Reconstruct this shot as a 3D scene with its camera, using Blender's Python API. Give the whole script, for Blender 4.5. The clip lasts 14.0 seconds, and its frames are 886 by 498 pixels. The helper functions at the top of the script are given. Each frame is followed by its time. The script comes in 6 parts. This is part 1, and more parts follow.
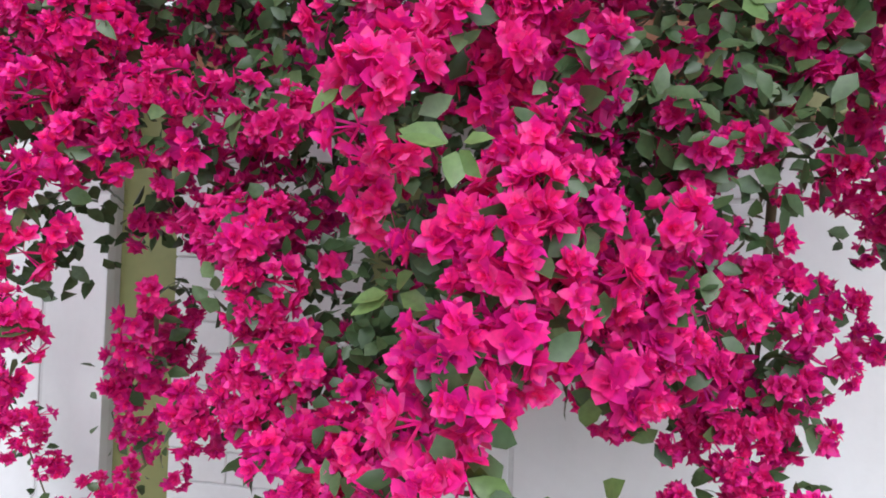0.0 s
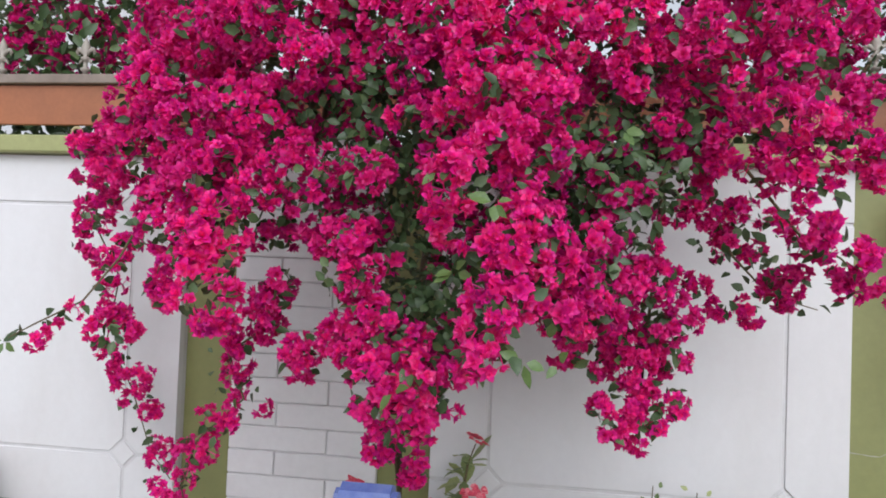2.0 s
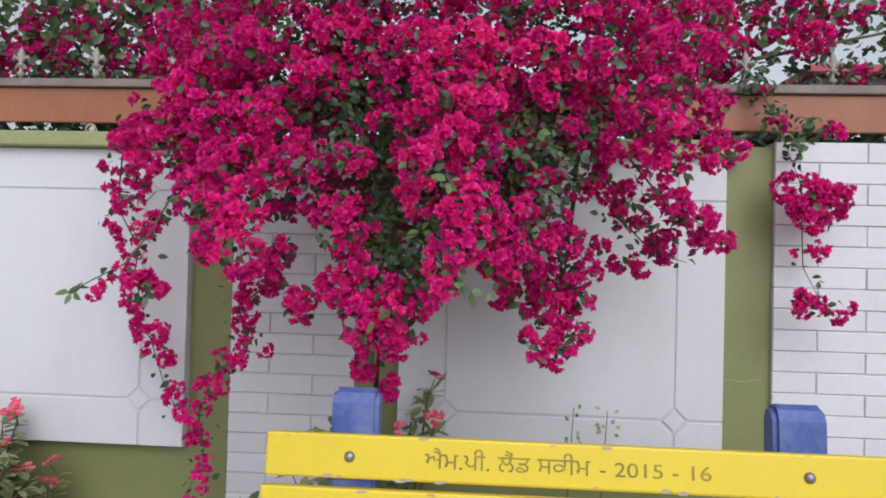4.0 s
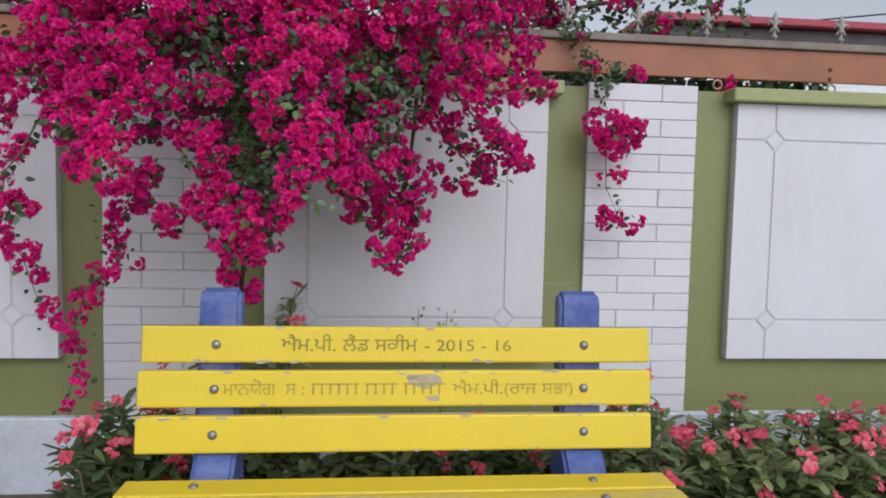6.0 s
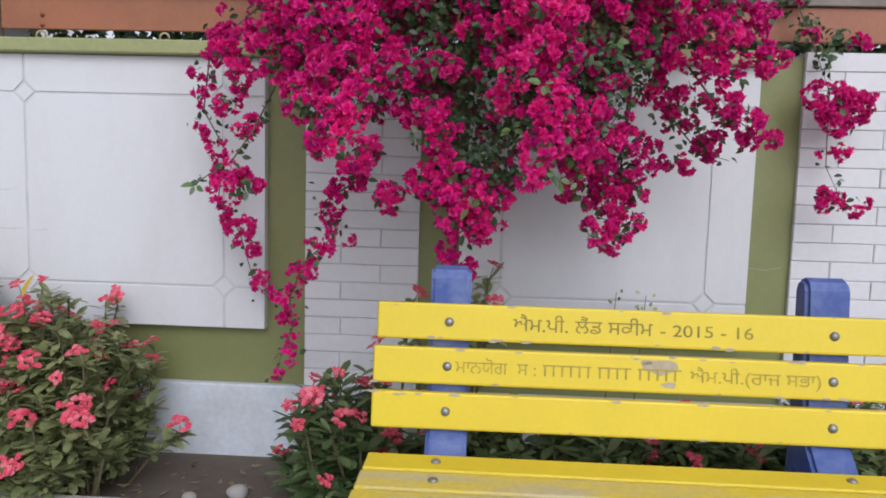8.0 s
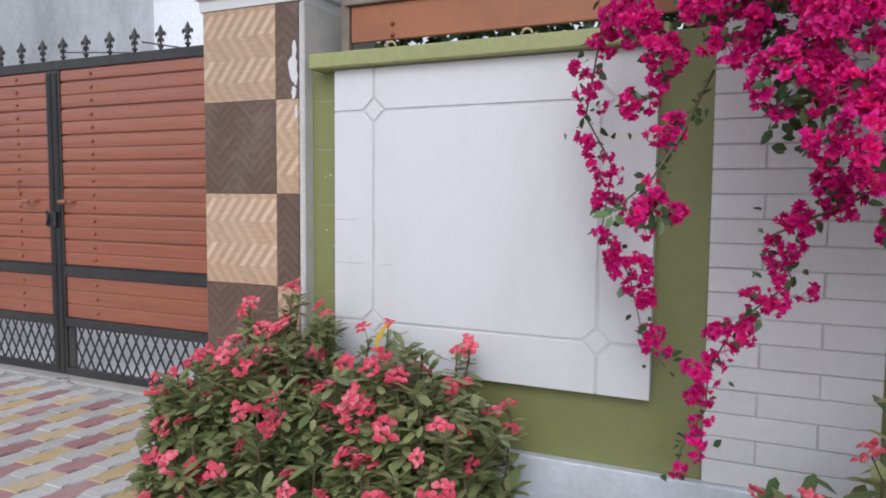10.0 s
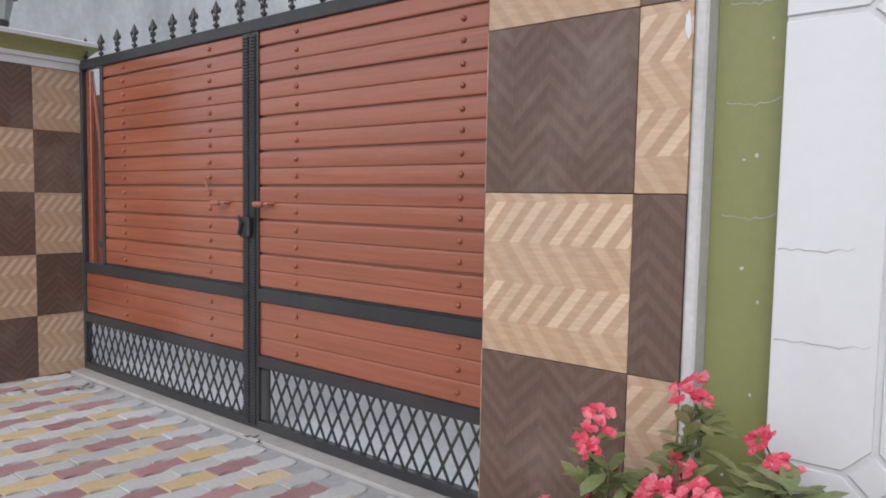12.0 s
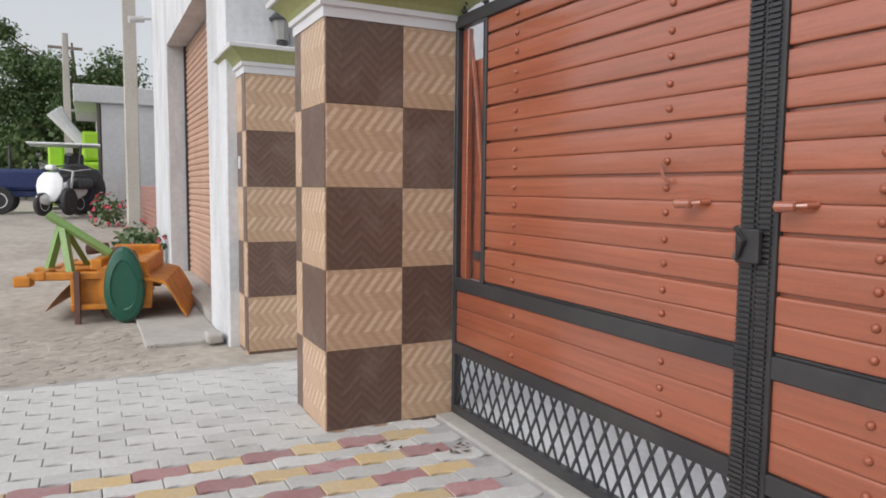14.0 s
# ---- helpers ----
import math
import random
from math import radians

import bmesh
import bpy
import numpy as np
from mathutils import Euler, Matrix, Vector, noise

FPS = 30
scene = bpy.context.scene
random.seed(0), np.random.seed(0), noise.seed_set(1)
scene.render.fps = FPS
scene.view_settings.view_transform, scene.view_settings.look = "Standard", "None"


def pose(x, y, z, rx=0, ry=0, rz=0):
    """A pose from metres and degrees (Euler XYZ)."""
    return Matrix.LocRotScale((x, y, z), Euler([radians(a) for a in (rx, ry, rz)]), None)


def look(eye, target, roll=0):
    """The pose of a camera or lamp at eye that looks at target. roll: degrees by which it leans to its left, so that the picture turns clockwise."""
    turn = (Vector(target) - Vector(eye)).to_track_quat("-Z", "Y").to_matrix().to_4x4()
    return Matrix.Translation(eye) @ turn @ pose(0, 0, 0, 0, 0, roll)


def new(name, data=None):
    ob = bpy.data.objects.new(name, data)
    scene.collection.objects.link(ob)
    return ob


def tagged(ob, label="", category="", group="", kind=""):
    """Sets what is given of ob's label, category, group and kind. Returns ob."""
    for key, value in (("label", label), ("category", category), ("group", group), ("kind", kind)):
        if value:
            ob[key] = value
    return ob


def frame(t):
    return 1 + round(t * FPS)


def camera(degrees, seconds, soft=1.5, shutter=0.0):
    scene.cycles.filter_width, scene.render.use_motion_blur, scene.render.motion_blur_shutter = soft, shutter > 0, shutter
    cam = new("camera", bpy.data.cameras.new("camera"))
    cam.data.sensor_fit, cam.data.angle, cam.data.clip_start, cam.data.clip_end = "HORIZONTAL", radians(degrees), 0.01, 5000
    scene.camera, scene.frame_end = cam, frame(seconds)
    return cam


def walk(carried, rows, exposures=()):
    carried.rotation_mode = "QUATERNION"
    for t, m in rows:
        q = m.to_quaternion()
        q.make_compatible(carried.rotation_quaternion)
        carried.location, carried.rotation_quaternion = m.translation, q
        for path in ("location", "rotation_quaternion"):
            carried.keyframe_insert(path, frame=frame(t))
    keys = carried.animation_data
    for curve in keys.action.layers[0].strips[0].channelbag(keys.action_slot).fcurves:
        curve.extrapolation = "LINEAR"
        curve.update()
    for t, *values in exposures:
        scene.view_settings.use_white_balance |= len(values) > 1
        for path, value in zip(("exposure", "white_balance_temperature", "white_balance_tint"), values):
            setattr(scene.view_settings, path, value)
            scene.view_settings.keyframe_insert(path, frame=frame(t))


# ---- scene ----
cam = camera(64.7, 14.0, soft=1.8)
PATH = [
    (0, (0.075, 0.123, 1.387), (-0.34, 2.079, 1.428), 2.0),
    (0.5, (0.102, -0.027, 1.378), (-0.313, 1.928, 1.46), 2.0),
    (1, (0.098, -0.172, 1.372), (-0.303, 1.785, 1.46), 2.2),
    (1.5, (0.06, -0.346, 1.366), (-0.286, 1.622, 1.435), 2.1),
    (2, (0.051, -0.522, 1.361), (-0.222, 1.458, 1.42), 2.2),
    (2.5, (0.103, -0.662, 1.341), (-0.133, 1.323, 1.391), 2.3),
    (2.7, (0.122, -0.722, 1.327), (-0.106, 1.264, 1.375), 2.2),
    (4.8, (0.062, -1.2, 1.262), (0.017, 0.8, 1.289), 1.4),
    (5, (0.099, -1.238, 1.257), (0.082, 0.762, 1.257), 1.4),
    (5.5, (0.182, -1.347, 1.226), (0.251, 0.651, 1.155), 1.3),
    (6, (0.201, -1.414, 1.218), (0.4, 0.572, 1.086), 1.3),
    (6.5, (0.151, -1.431, 1.22), (0.504, 0.532, 1.062), 1.5),
    (7, (0.02, -1.425, 1.204), (0.461, 0.518, 1.027), 2.0),
    (7.5, (-0.112, -1.418, 1.209), (0.133, 0.555, 0.999), 2.3),
    (8, (-0.193, -1.356, 1.203), (-0.29, 0.632, 1.007), 1.6),
    (8.5, (-0.307, -1.211, 1.235), (-0.714, 0.736, 1.029), 0.2),
    (8.7, (-0.333, -1.14, 1.2), (-0.844, 0.787, 1.035), 0.5),
    (10.8, (-1.27, -0.366, 1.201), (-2.211, 1.393, 1.06), 0.5),
    (11, (-1.393, -0.25, 1.199), (-2.374, 1.488, 1.065), 0.7),
    (11.5, (-1.714, 0.005, 1.196), (-2.798, 1.681, 1.064), 0.5),
    (12, (-2.064, 0.253, 1.191), (-3.312, 1.81, 1.049), 1.0),
    (12.5, (-2.469, 0.406, 1.183), (-3.86, 1.836, 1.04), 0.5),
    (13, (-2.845, 0.54, 1.168), (-4.388, 1.804, 1.035), 0.0),
    (13.5, (-3.253, 0.62, 1.185), (-4.931, 1.698, 1.04), 0.3),
    (14, (-3.656, 0.694, 1.188), (-5.432, 1.597, 1.017), 0.6),
]
EXPOSURES = [(0.0, 0.66, 5950, 10), (0.5, 0.66, 5950, 10), (1.5, 0.60, 6100, 10), (2.0, 0.31, 6100, 10), (2.5, 0.20, 6050, 11), (5.0, -0.08, 5950, 12), (7.0, -0.16, 5900, 12), (8.5, 0.03, 5950, 12), (11.0, 0.03, 6000, 11), (11.5, -0.11, 6050, 12), (12.0, 0.04, 6100, 11), (12.5, 0.34, 6150, 11), (13.0, 0.40, 6250, 10), (14.0, 0.28, 6400, 10)]
walk(cam, [(t, look(eye, target, roll)) for t, eye, target, roll in PATH], EXPOSURES)

# ---- world, sun, exposure ----
world = bpy.data.worlds.new("overcast_sky")
scene.world = world
world.use_nodes = True
wn, wl = world.node_tree.nodes, world.node_tree.links
sky = wn.new("ShaderNodeTexSky")
sky.sky_type = "NISHITA"
sky.sun_disc = False
sky.sun_elevation, sky.sun_rotation = radians(38), radians(164)
sky.air_density, sky.dust_density, sky.ozone_density = 1.0, 3.0, 1.0
grey = wn.new("ShaderNodeHueSaturation")
grey.inputs["Saturation"].default_value = 0.17
wl.new(sky.outputs[0], grey.inputs["Color"])
wl.new(grey.outputs[0], wn["Background"].inputs["Color"])
wn["Background"].inputs["Strength"].default_value = 0.15
sun = new("sun", bpy.data.lights.new("sun", "SUN"))
sun.data.energy, sun.data.angle, sun.data.color = 0.70, radians(70), (1.0, 0.975, 0.95)
sun.matrix_world = look((3, -9.2, 8.8), (0, 1.5, 0))

# ---- materials ----
def shader(name):
    m = bpy.data.materials.new(name)
    m.use_nodes = True
    nt = m.node_tree
    return m, nt, nt.nodes["Principled BSDF"]


def noise_node(nt, scale, detail=4.0, rough=0.6, coord="Object", stretch=None):
    tc = nt.nodes.new("ShaderNodeTexCoord")
    n = nt.nodes.new("ShaderNodeTexNoise")
    n.inputs["Scale"].default_value, n.inputs["Detail"].default_value, n.inputs["Roughness"].default_value = scale, detail, rough
    if coord == "World":
        g = nt.nodes.new("ShaderNodeNewGeometry")
        src = g.outputs["Position"]
    else:
        src = tc.outputs[coord]
    if stretch:
        mp = nt.nodes.new("ShaderNodeMapping")
        mp.inputs["Scale"].default_value = stretch
        nt.links.new(src, mp.inputs["Vector"])
        src = mp.outputs[0]
    nt.links.new(src, n.inputs["Vector"])
    return n.outputs["Fac"]


def ramp(nt, fac, stops):
    r = nt.nodes.new("ShaderNodeValToRGB")
    el = r.color_ramp.elements
    while len(el) < len(stops):
        el.new(0.5)
    for e, (p, c) in zip(el, stops):
        e.position, e.color = p, (*c, 1) if len(c) == 3 else c
    nt.links.new(fac, r.inputs[0])
    return r.outputs[0]


def mix(nt, fac, a, b, mode="MIX"):
    n = nt.nodes.new("ShaderNodeMix")
    n.data_type, n.blend_type = "RGBA", mode
    for sock, v in ((n.inputs[0], fac), (n.inputs[6], a), (n.inputs[7], b)):
        if isinstance(v, (int, float)):
            sock.default_value = v
        elif isinstance(v, tuple):
            sock.default_value = (*v, 1)
        else:
            nt.links.new(v, sock)
    return n.outputs[2]


def maths(nt, op, a, b=0.0, c=0.0):
    n = nt.nodes.new("ShaderNodeMath")
    n.operation = op
    for i, v in enumerate((a, b, c)):
        if isinstance(v, (int, float)):
            n.inputs[i].default_value = v
        else:
            nt.links.new(v, n.inputs[i])
    return n.outputs[0]


def bump(nt, bsdf, height, strength, distance=0.01):
    b = nt.nodes.new("ShaderNodeBump")
    b.inputs["Strength"].default_value, b.inputs["Distance"].default_value = strength, distance
    nt.links.new(height, b.inputs["Height"])
    nt.links.new(b.outputs[0], bsdf.inputs["Normal"])


def painted(name, base, dirt, rough=0.6, grain=60.0, stain=2.2, amount=0.5, relief=0.25, metal=0.0, coord="World", stretch=None, vary=0.0, fleck=0.09):
    """Paint or stone: broad stains, fine grain and relief."""
    m, nt, p = shader(name)
    big = noise_node(nt, stain, 6, 0.65, coord, stretch)
    fine = noise_node(nt, grain, 3, 0.6, coord)
    k = ramp(nt, big, [(0.42, (0, 0, 0)), (0.75, (1, 1, 1))])
    k = maths(nt, "MULTIPLY", k, amount)
    col = mix(nt, k, base, dirt)
    f = ramp(nt, fine, [(0.3, (1 - fleck,) * 3), (0.7, (1 + 0.5 * fleck,) * 3)])
    col = mix(nt, 1.0, col, f, "MULTIPLY")
    if vary:
        oi = nt.nodes.new("ShaderNodeObjectInfo")
        v = maths(nt, "MULTIPLY_ADD", oi.outputs["Random"], 2 * vary, 1 - vary)
        hsv = nt.nodes.new("ShaderNodeHueSaturation")
        nt.links.new(col, hsv.inputs["Color"])
        nt.links.new(v, hsv.inputs["Value"])
        col = hsv.outputs[0]
    nt.links.new(col, p.inputs["Base Color"])
    r = maths(nt, "MULTIPLY_ADD", big, 0.25, rough - 0.12)
    nt.links.new(r, p.inputs["Roughness"])
    p.inputs["Metallic"].default_value = metal
    if relief:
        bump(nt, p, fine, relief, 0.004)
    return m


def plant(name, dark, light, extra, rough=0.5, through_amount=0.3, blush=None):
    """Leaf or petal: each island takes a tone of its own; light passes through."""
    m, nt, p = shader(name)
    g = nt.nodes.new("ShaderNodeNewGeometry")
    oi = nt.nodes.new("ShaderNodeObjectInfo")
    f = maths(nt, "ADD", maths(nt, "MULTIPLY", g.outputs["Random Per Island"], 0.65), maths(nt, "MULTIPLY", oi.outputs["Random"], 0.35))
    col = ramp(nt, f, [(0.08, dark), (0.55, light), (0.95, extra)] if blush is None else [(0.08, dark), (0.36, light), (0.64, blush), (0.95, extra)])
    patch = noise_node(nt, 2.6, 3, 0.6, "World")
    col = mix(nt, maths(nt, "MULTIPLY", ramp(nt, patch, [(0.42, (0, 0, 0)), (0.62, (1, 1, 1))]), 0.28), col, dark)
    grain = noise_node(nt, 160, 2, 0.5, "World")
    col = mix(nt, 1.0, col, ramp(nt, grain, [(0.3, (0.82, 0.82, 0.82)), (0.7, (1.1, 1.1, 1.1))]), "MULTIPLY")
    nt.links.new(col, p.inputs["Base Color"])
    p.inputs["Roughness"].default_value = rough
    tr = nt.nodes.new("ShaderNodeBsdfTranslucent")
    nt.links.new(col, tr.inputs["Color"])
    ms = nt.nodes.new("ShaderNodeMixShader")
    ms.inputs[0].default_value = through_amount
    nt.links.new(p.outputs[0], ms.inputs[1])
    nt.links.new(tr.outputs[0], ms.inputs[2])
    nt.links.new(ms.outputs[0], nt.nodes["Material Output"].inputs["Surface"])
    return m


def chevron_tile(name, pale, mid, deep, turned):
    """Printed wood-look herringbone tile; bands of slanted strips in the tile's own axes."""
    m, nt, p = shader(name)
    tc = nt.nodes.new("ShaderNodeTexCoord")
    s = nt.nodes.new("ShaderNodeSeparateXYZ")
    nt.links.new(tc.outputs["Object"], s.inputs[0])
    u, v = (s.outputs["Z"], s.outputs["X"]) if turned else (s.outputs["X"], s.outputs["Z"])
    vb = maths(nt, "DIVIDE", maths(nt, "ADD", v, 1.0), 0.098)
    tri = maths(nt, "PINGPONG", vb, 1.0)
    su = maths(nt, "DIVIDE", maths(nt, "ADD", maths(nt, "ADD", u, 1.0), maths(nt, "MULTIPLY", tri, 0.095 if turned else 0.075)), 0.046 if turned else 0.056)
    strip = maths(nt, "FRACT", su)
    idx = maths(nt, "FLOOR", su)
    band = maths(nt, "FLOOR", vb)
    wnode = nt.nodes.new("ShaderNodeTexWhiteNoise")
    wnode.noise_dimensions = "2D"
    cmb = nt.nodes.new("ShaderNodeCombineXYZ")
    nt.links.new(idx, cmb.inputs[0])
    nt.links.new(band, cmb.inputs[1])
    nt.links.new(cmb.outputs[0], wnode.inputs["Vector"])
    half = ramp(nt, strip, [(0.0, (0, 0, 0)), (0.06, (1, 1, 1)), (0.5, (1, 1, 1)), (0.56, (0, 0, 0))])
    odd = maths(nt, "MODULO", band, 2.0)
    contrast = maths(nt, "MULTIPLY_ADD", odd, 0.1, 0.6) if turned else maths(nt, "MULTIPLY_ADD", odd, 0.60, 0.26)
    k = maths(nt, "MULTIPLY", half, contrast)
    col = mix(nt, k, mid, pale)
    col = mix(nt, maths(nt, "MULTIPLY", wnode.outputs["Value"], 0.45), col, deep)
    gr = noise_node(nt, 22, 4, 0.6, "Object", (6, 1, 1) if turned else (1, 1, 6))
    col = mix(nt, 1.0, col, ramp(nt, gr, [(0.3, (0.85, 0.85, 0.85)), (0.7, (1.08, 1.08, 1.08))]), "MULTIPLY")
    oi = nt.nodes.new("ShaderNodeObjectInfo")
    hsv = nt.nodes.new("ShaderNodeHueSaturation")
    nt.links.new(maths(nt, "MULTIPLY_ADD", oi.outputs["Random"], 0.14, 0.93), hsv.inputs["Value"])
    nt.links.new(col, hsv.inputs["Color"])
    dust = noise_node(nt, 3.0, 5, 0.65, "World")
    col = mix(nt, maths(nt, "MULTIPLY", ramp(nt, dust, [(0.5, (0, 0, 0)), (0.75, (1, 1, 1))]), 0.25), hsv.outputs[0], (0.42, 0.36, 0.31))
    nt.links.new(col, p.inputs["Base Color"])
    p.inputs["Roughness"].default_value = 0.42
    bump(nt, p, strip, 0.06, 0.002)
    return m


WHITE = painted("white_wall_paint", (0.645, 0.643, 0.662), (0.545, 0.53, 0.53), 0.55, 45, 1.7, 0.75, 0.06, stretch=(1, 1, 0.35), fleck=0.02)
BRICKW = painted("white_painted_brick", (0.66, 0.65, 0.665), (0.52, 0.505, 0.505), 0.62, 30, 1.2, 0.35, 0.25, vary=0.035, fleck=0.04)
GROOVE = painted("dusty_groove", (0.40, 0.39, 0.39), (0.26, 0.25, 0.25), 0.85, 30, 6, 0.6, 0.2)
SEAM = painted("pale_dusty_seam", (0.60, 0.595, 0.60), (0.46, 0.455, 0.46), 0.85, 30, 3, 0.6, 0.1)
CHANNEL = painted("white_paint_in_channels", (0.60, 0.595, 0.61), (0.46, 0.45, 0.45), 0.7, 40, 5, 0.8, 0.1)
OLIVE = painted("olive_green_paint", (0.215, 0.225, 0.085), (0.155, 0.16, 0.068), 0.5, 40, 1.5, 0.45, 0.15, fleck=0.05)
LIME = painted("light_olive_paint", (0.33, 0.345, 0.15), (0.24, 0.25, 0.12), 0.55, 40, 2.0, 0.45, 0.2)
PLINTH = painted("bluish_white_plinth", (0.64, 0.68, 0.74), (0.42, 0.42, 0.42), 0.7, 40, 2.2, 0.7, 0.3)
PLASTER = painted("grey_plaster", (0.55, 0.54, 0.53), (0.34, 0.33, 0.32), 0.85, 60, 3, 0.7, 0.5)
RUST = painted("orange_primer_sheet", (0.34, 0.125, 0.058), (0.21, 0.085, 0.048), 0.5, 60, 2.6, 0.8, 0.1)
STEELG = painted("weathered_grey_angle", (0.25, 0.205, 0.175), (0.12, 0.085, 0.068), 0.65, 40, 5, 0.9, 0.3, fleck=0.2)
SPEAR = painted("pale_grey_spear_paint", (0.33, 0.30, 0.26), (0.20, 0.17, 0.145), 0.55, 60, 9, 0.5, 0.2)
BLACK = painted("charcoal_gate_paint", (0.030, 0.030, 0.033), (0.070, 0.066, 0.062), 0.38, 60, 4, 0.5, 0.15)
BOARD = painted("red_brown_gate_board", (0.308, 0.091, 0.047), (0.230, 0.071, 0.040), 0.20, 90, 1.6, 0.6, 0.08, stretch=(0.4, 1, 6), vary=0.05, fleck=0.05)
bn = BOARD.node_tree
bn.nodes["Principled BSDF"].inputs["Coat Weight"].default_value = 1.0
bn.nodes["Principled BSDF"].inputs["Coat Roughness"].default_value = 0.20
bn.nodes["Principled BSDF"].inputs["Coat IOR"].default_value = 1.58
streak = noise_node(bn, 26, 4, 0.6, "World", (0.10, 1.0, 3.0))
wave = noise_node(bn, 7, 3, 0.55, "World", (1.0, 1.0, 2.2))
bump(bn, bn.nodes["Principled BSDF"], maths(bn, "ADD", maths(bn, "MULTIPLY", streak, 0.07), wave), 0.28, 0.02)
bcol = bn.nodes["Principled BSDF"].inputs["Base Color"].links[0].from_socket
bn.links.new(mix(bn, 1.0, bcol, ramp(bn, streak, [(0.32, (0.88, 0.88, 0.88)), (0.68, (1.08, 1.08, 1.08))]), "MULTIPLY"), bn.nodes["Principled BSDF"].inputs["Base Color"])
YELLOW = painted("yellow_bench_paint", (0.72, 0.545, 0.022), (0.62, 0.455, 0.035), 0.40, 70, 3.0, 0.4, 0.06, fleck=0.03)
BLUE = painted("blue_bench_paint", (0.050, 0.085, 0.30), (0.20, 0.25, 0.43), 0.5, 60, 9.0, 0.75, 0.3)
INK = painted("faded_black_lettering", (0.20, 0.17, 0.03), (0.46, 0.35, 0.03), 0.6, 120, 26, 0.9, 0.0)
INKF = painted("rubbed_lettering", (0.34, 0.27, 0.035), (0.58, 0.44, 0.03), 0.6, 120, 26, 0.9, 0.0)
WORN = painted("worn_yellow_seat", (0.72, 0.54, 0.03), (0.47, 0.44, 0.37), 0.6, 60, 4.0, 1.0, 0.25, stretch=(0.6, 2, 1))
CHIP = painted("bare_grey_concrete_chip", (0.44, 0.37, 0.26), (0.30, 0.24, 0.16), 0.8, 60, 12, 0.5, 0.3)
ZINC = painted("zinc_bolt", (0.30, 0.30, 0.31), (0.16, 0.13, 0.11), 0.4, 90, 30, 0.6, 0.1, metal=0.7)
SOIL = painted("dry_soil", (0.115, 0.09, 0.07), (0.20, 0.17, 0.14), 0.95, 25, 3, 0.6, 0.9)
CONCRETE = painted("worn_concrete", (0.42, 0.40, 0.375), (0.27, 0.245, 0.22), 0.85, 18, 1.3, 0.7, 0.5)
DIRT = painted("dusty_road", (0.43, 0.39, 0.34), (0.25, 0.22, 0.185), 0.95, 9, 0.9, 0.8, 0.7, fleck=0.2)
PAVEG = painted("grey_paver", (0.53, 0.53, 0.52), (0.38, 0.37, 0.35), 0.8, 45, 2.0, 0.6, 0.4, vary=0.10)
PAVEY = painted("yellow_paver", (0.55, 0.41, 0.22), (0.52, 0.47, 0.39), 0.8, 45, 3.0, 0.7, 0.4, vary=0.12)
PAVEM = painted("maroon_paver", (0.36, 0.19, 0.195), (0.46, 0.37, 0.355), 0.8, 45, 3.0, 0.65, 0.4, vary=0.14)
TILEL = chevron_tile("light_herringbone_tile", (0.66, 0.50, 0.36), (0.45, 0.30, 0.195), (0.38, 0.25, 0.16), False)
TILED = chevron_tile("dark_herringbone_tile", (0.165, 0.106, 0.082), (0.124, 0.075, 0.056), (0.092, 0.055, 0.042), True)
BRACT = plant("magenta_bract", (0.62, 0.007, 0.27), (0.97, 0.022, 0.39), (1.0, 0.14, 0.50), 0.5, 0.42, (1.0, 0.030, 0.27))
# darker bract: older bloom tone plus shade of set-back blooms, put into the colour
BRACTD = plant("deep_magenta_shaded_bract", (0.42, 0.005, 0.20), (0.72, 0.011, 0.29), (0.92, 0.045, 0.39), 0.55, 0.38, (0.82, 0.013, 0.22))
LEAF = plant("bougainvillea_leaf", (0.036, 0.072, 0.026), (0.080, 0.132, 0.054), (0.165, 0.23, 0.085), 0.40, 0.22)
YOUNG = plant("young_leaf", (0.085, 0.155, 0.045), (0.125, 0.205, 0.06), (0.18, 0.26, 0.085), 0.38, 0.25)
STEM = painted("brown_green_stem", (0.13, 0.10, 0.055), (0.07, 0.09, 0.03), 0.8, 60, 12, 0.6, 0.3)
ELEAF = plant("thorn_bush_leaf", (0.10, 0.165, 0.062), (0.27, 0.345, 0.15), (0.48, 0.52, 0.23), 0.33, 0.42)
DUSTY = plant("dusty_olive_leaf", (0.13, 0.175, 0.07), (0.34, 0.39, 0.18), (0.56, 0.55, 0.28), 0.36, 0.42, (0.42, 0.44, 0.21))
CORAL = plant("coral_pink_flower", (0.70, 0.060, 0.12), (0.90, 0.13, 0.21), (0.98, 0.36, 0.42), 0.5, 0.40)
TREEL = plant("tree_leaf", (0.060, 0.105, 0.034), (0.125, 0.185, 0.066), (0.20, 0.26, 0.10), 0.6, 0.35)


# ---- building helpers ----
def mesh_of(bm, name, material, smooth=False):
    me = bpy.data.meshes.new(name)
    bm.normal_update()
    bm.to_mesh(me)
    bm.free()
    for m in material if isinstance(material, (list, tuple)) else (material,):
        me.materials.append(m)
    if smooth:
        me.polygons.foreach_set("use_smooth", [True] * len(me.polygons))
    return me


def part(name, bm, material, parent=None, label="", at=None, smooth=False):
    me = bm if isinstance(bm, bpy.types.Mesh) else mesh_of(bm, name, material, smooth)
    ob = new(name, me)
    if at is not None:
        ob.matrix_basis = at if isinstance(at, Matrix) else Matrix.Translation(at)
    if parent is not None:
        ob.parent = parent
    if label:
        ob["label"] = label
    return ob


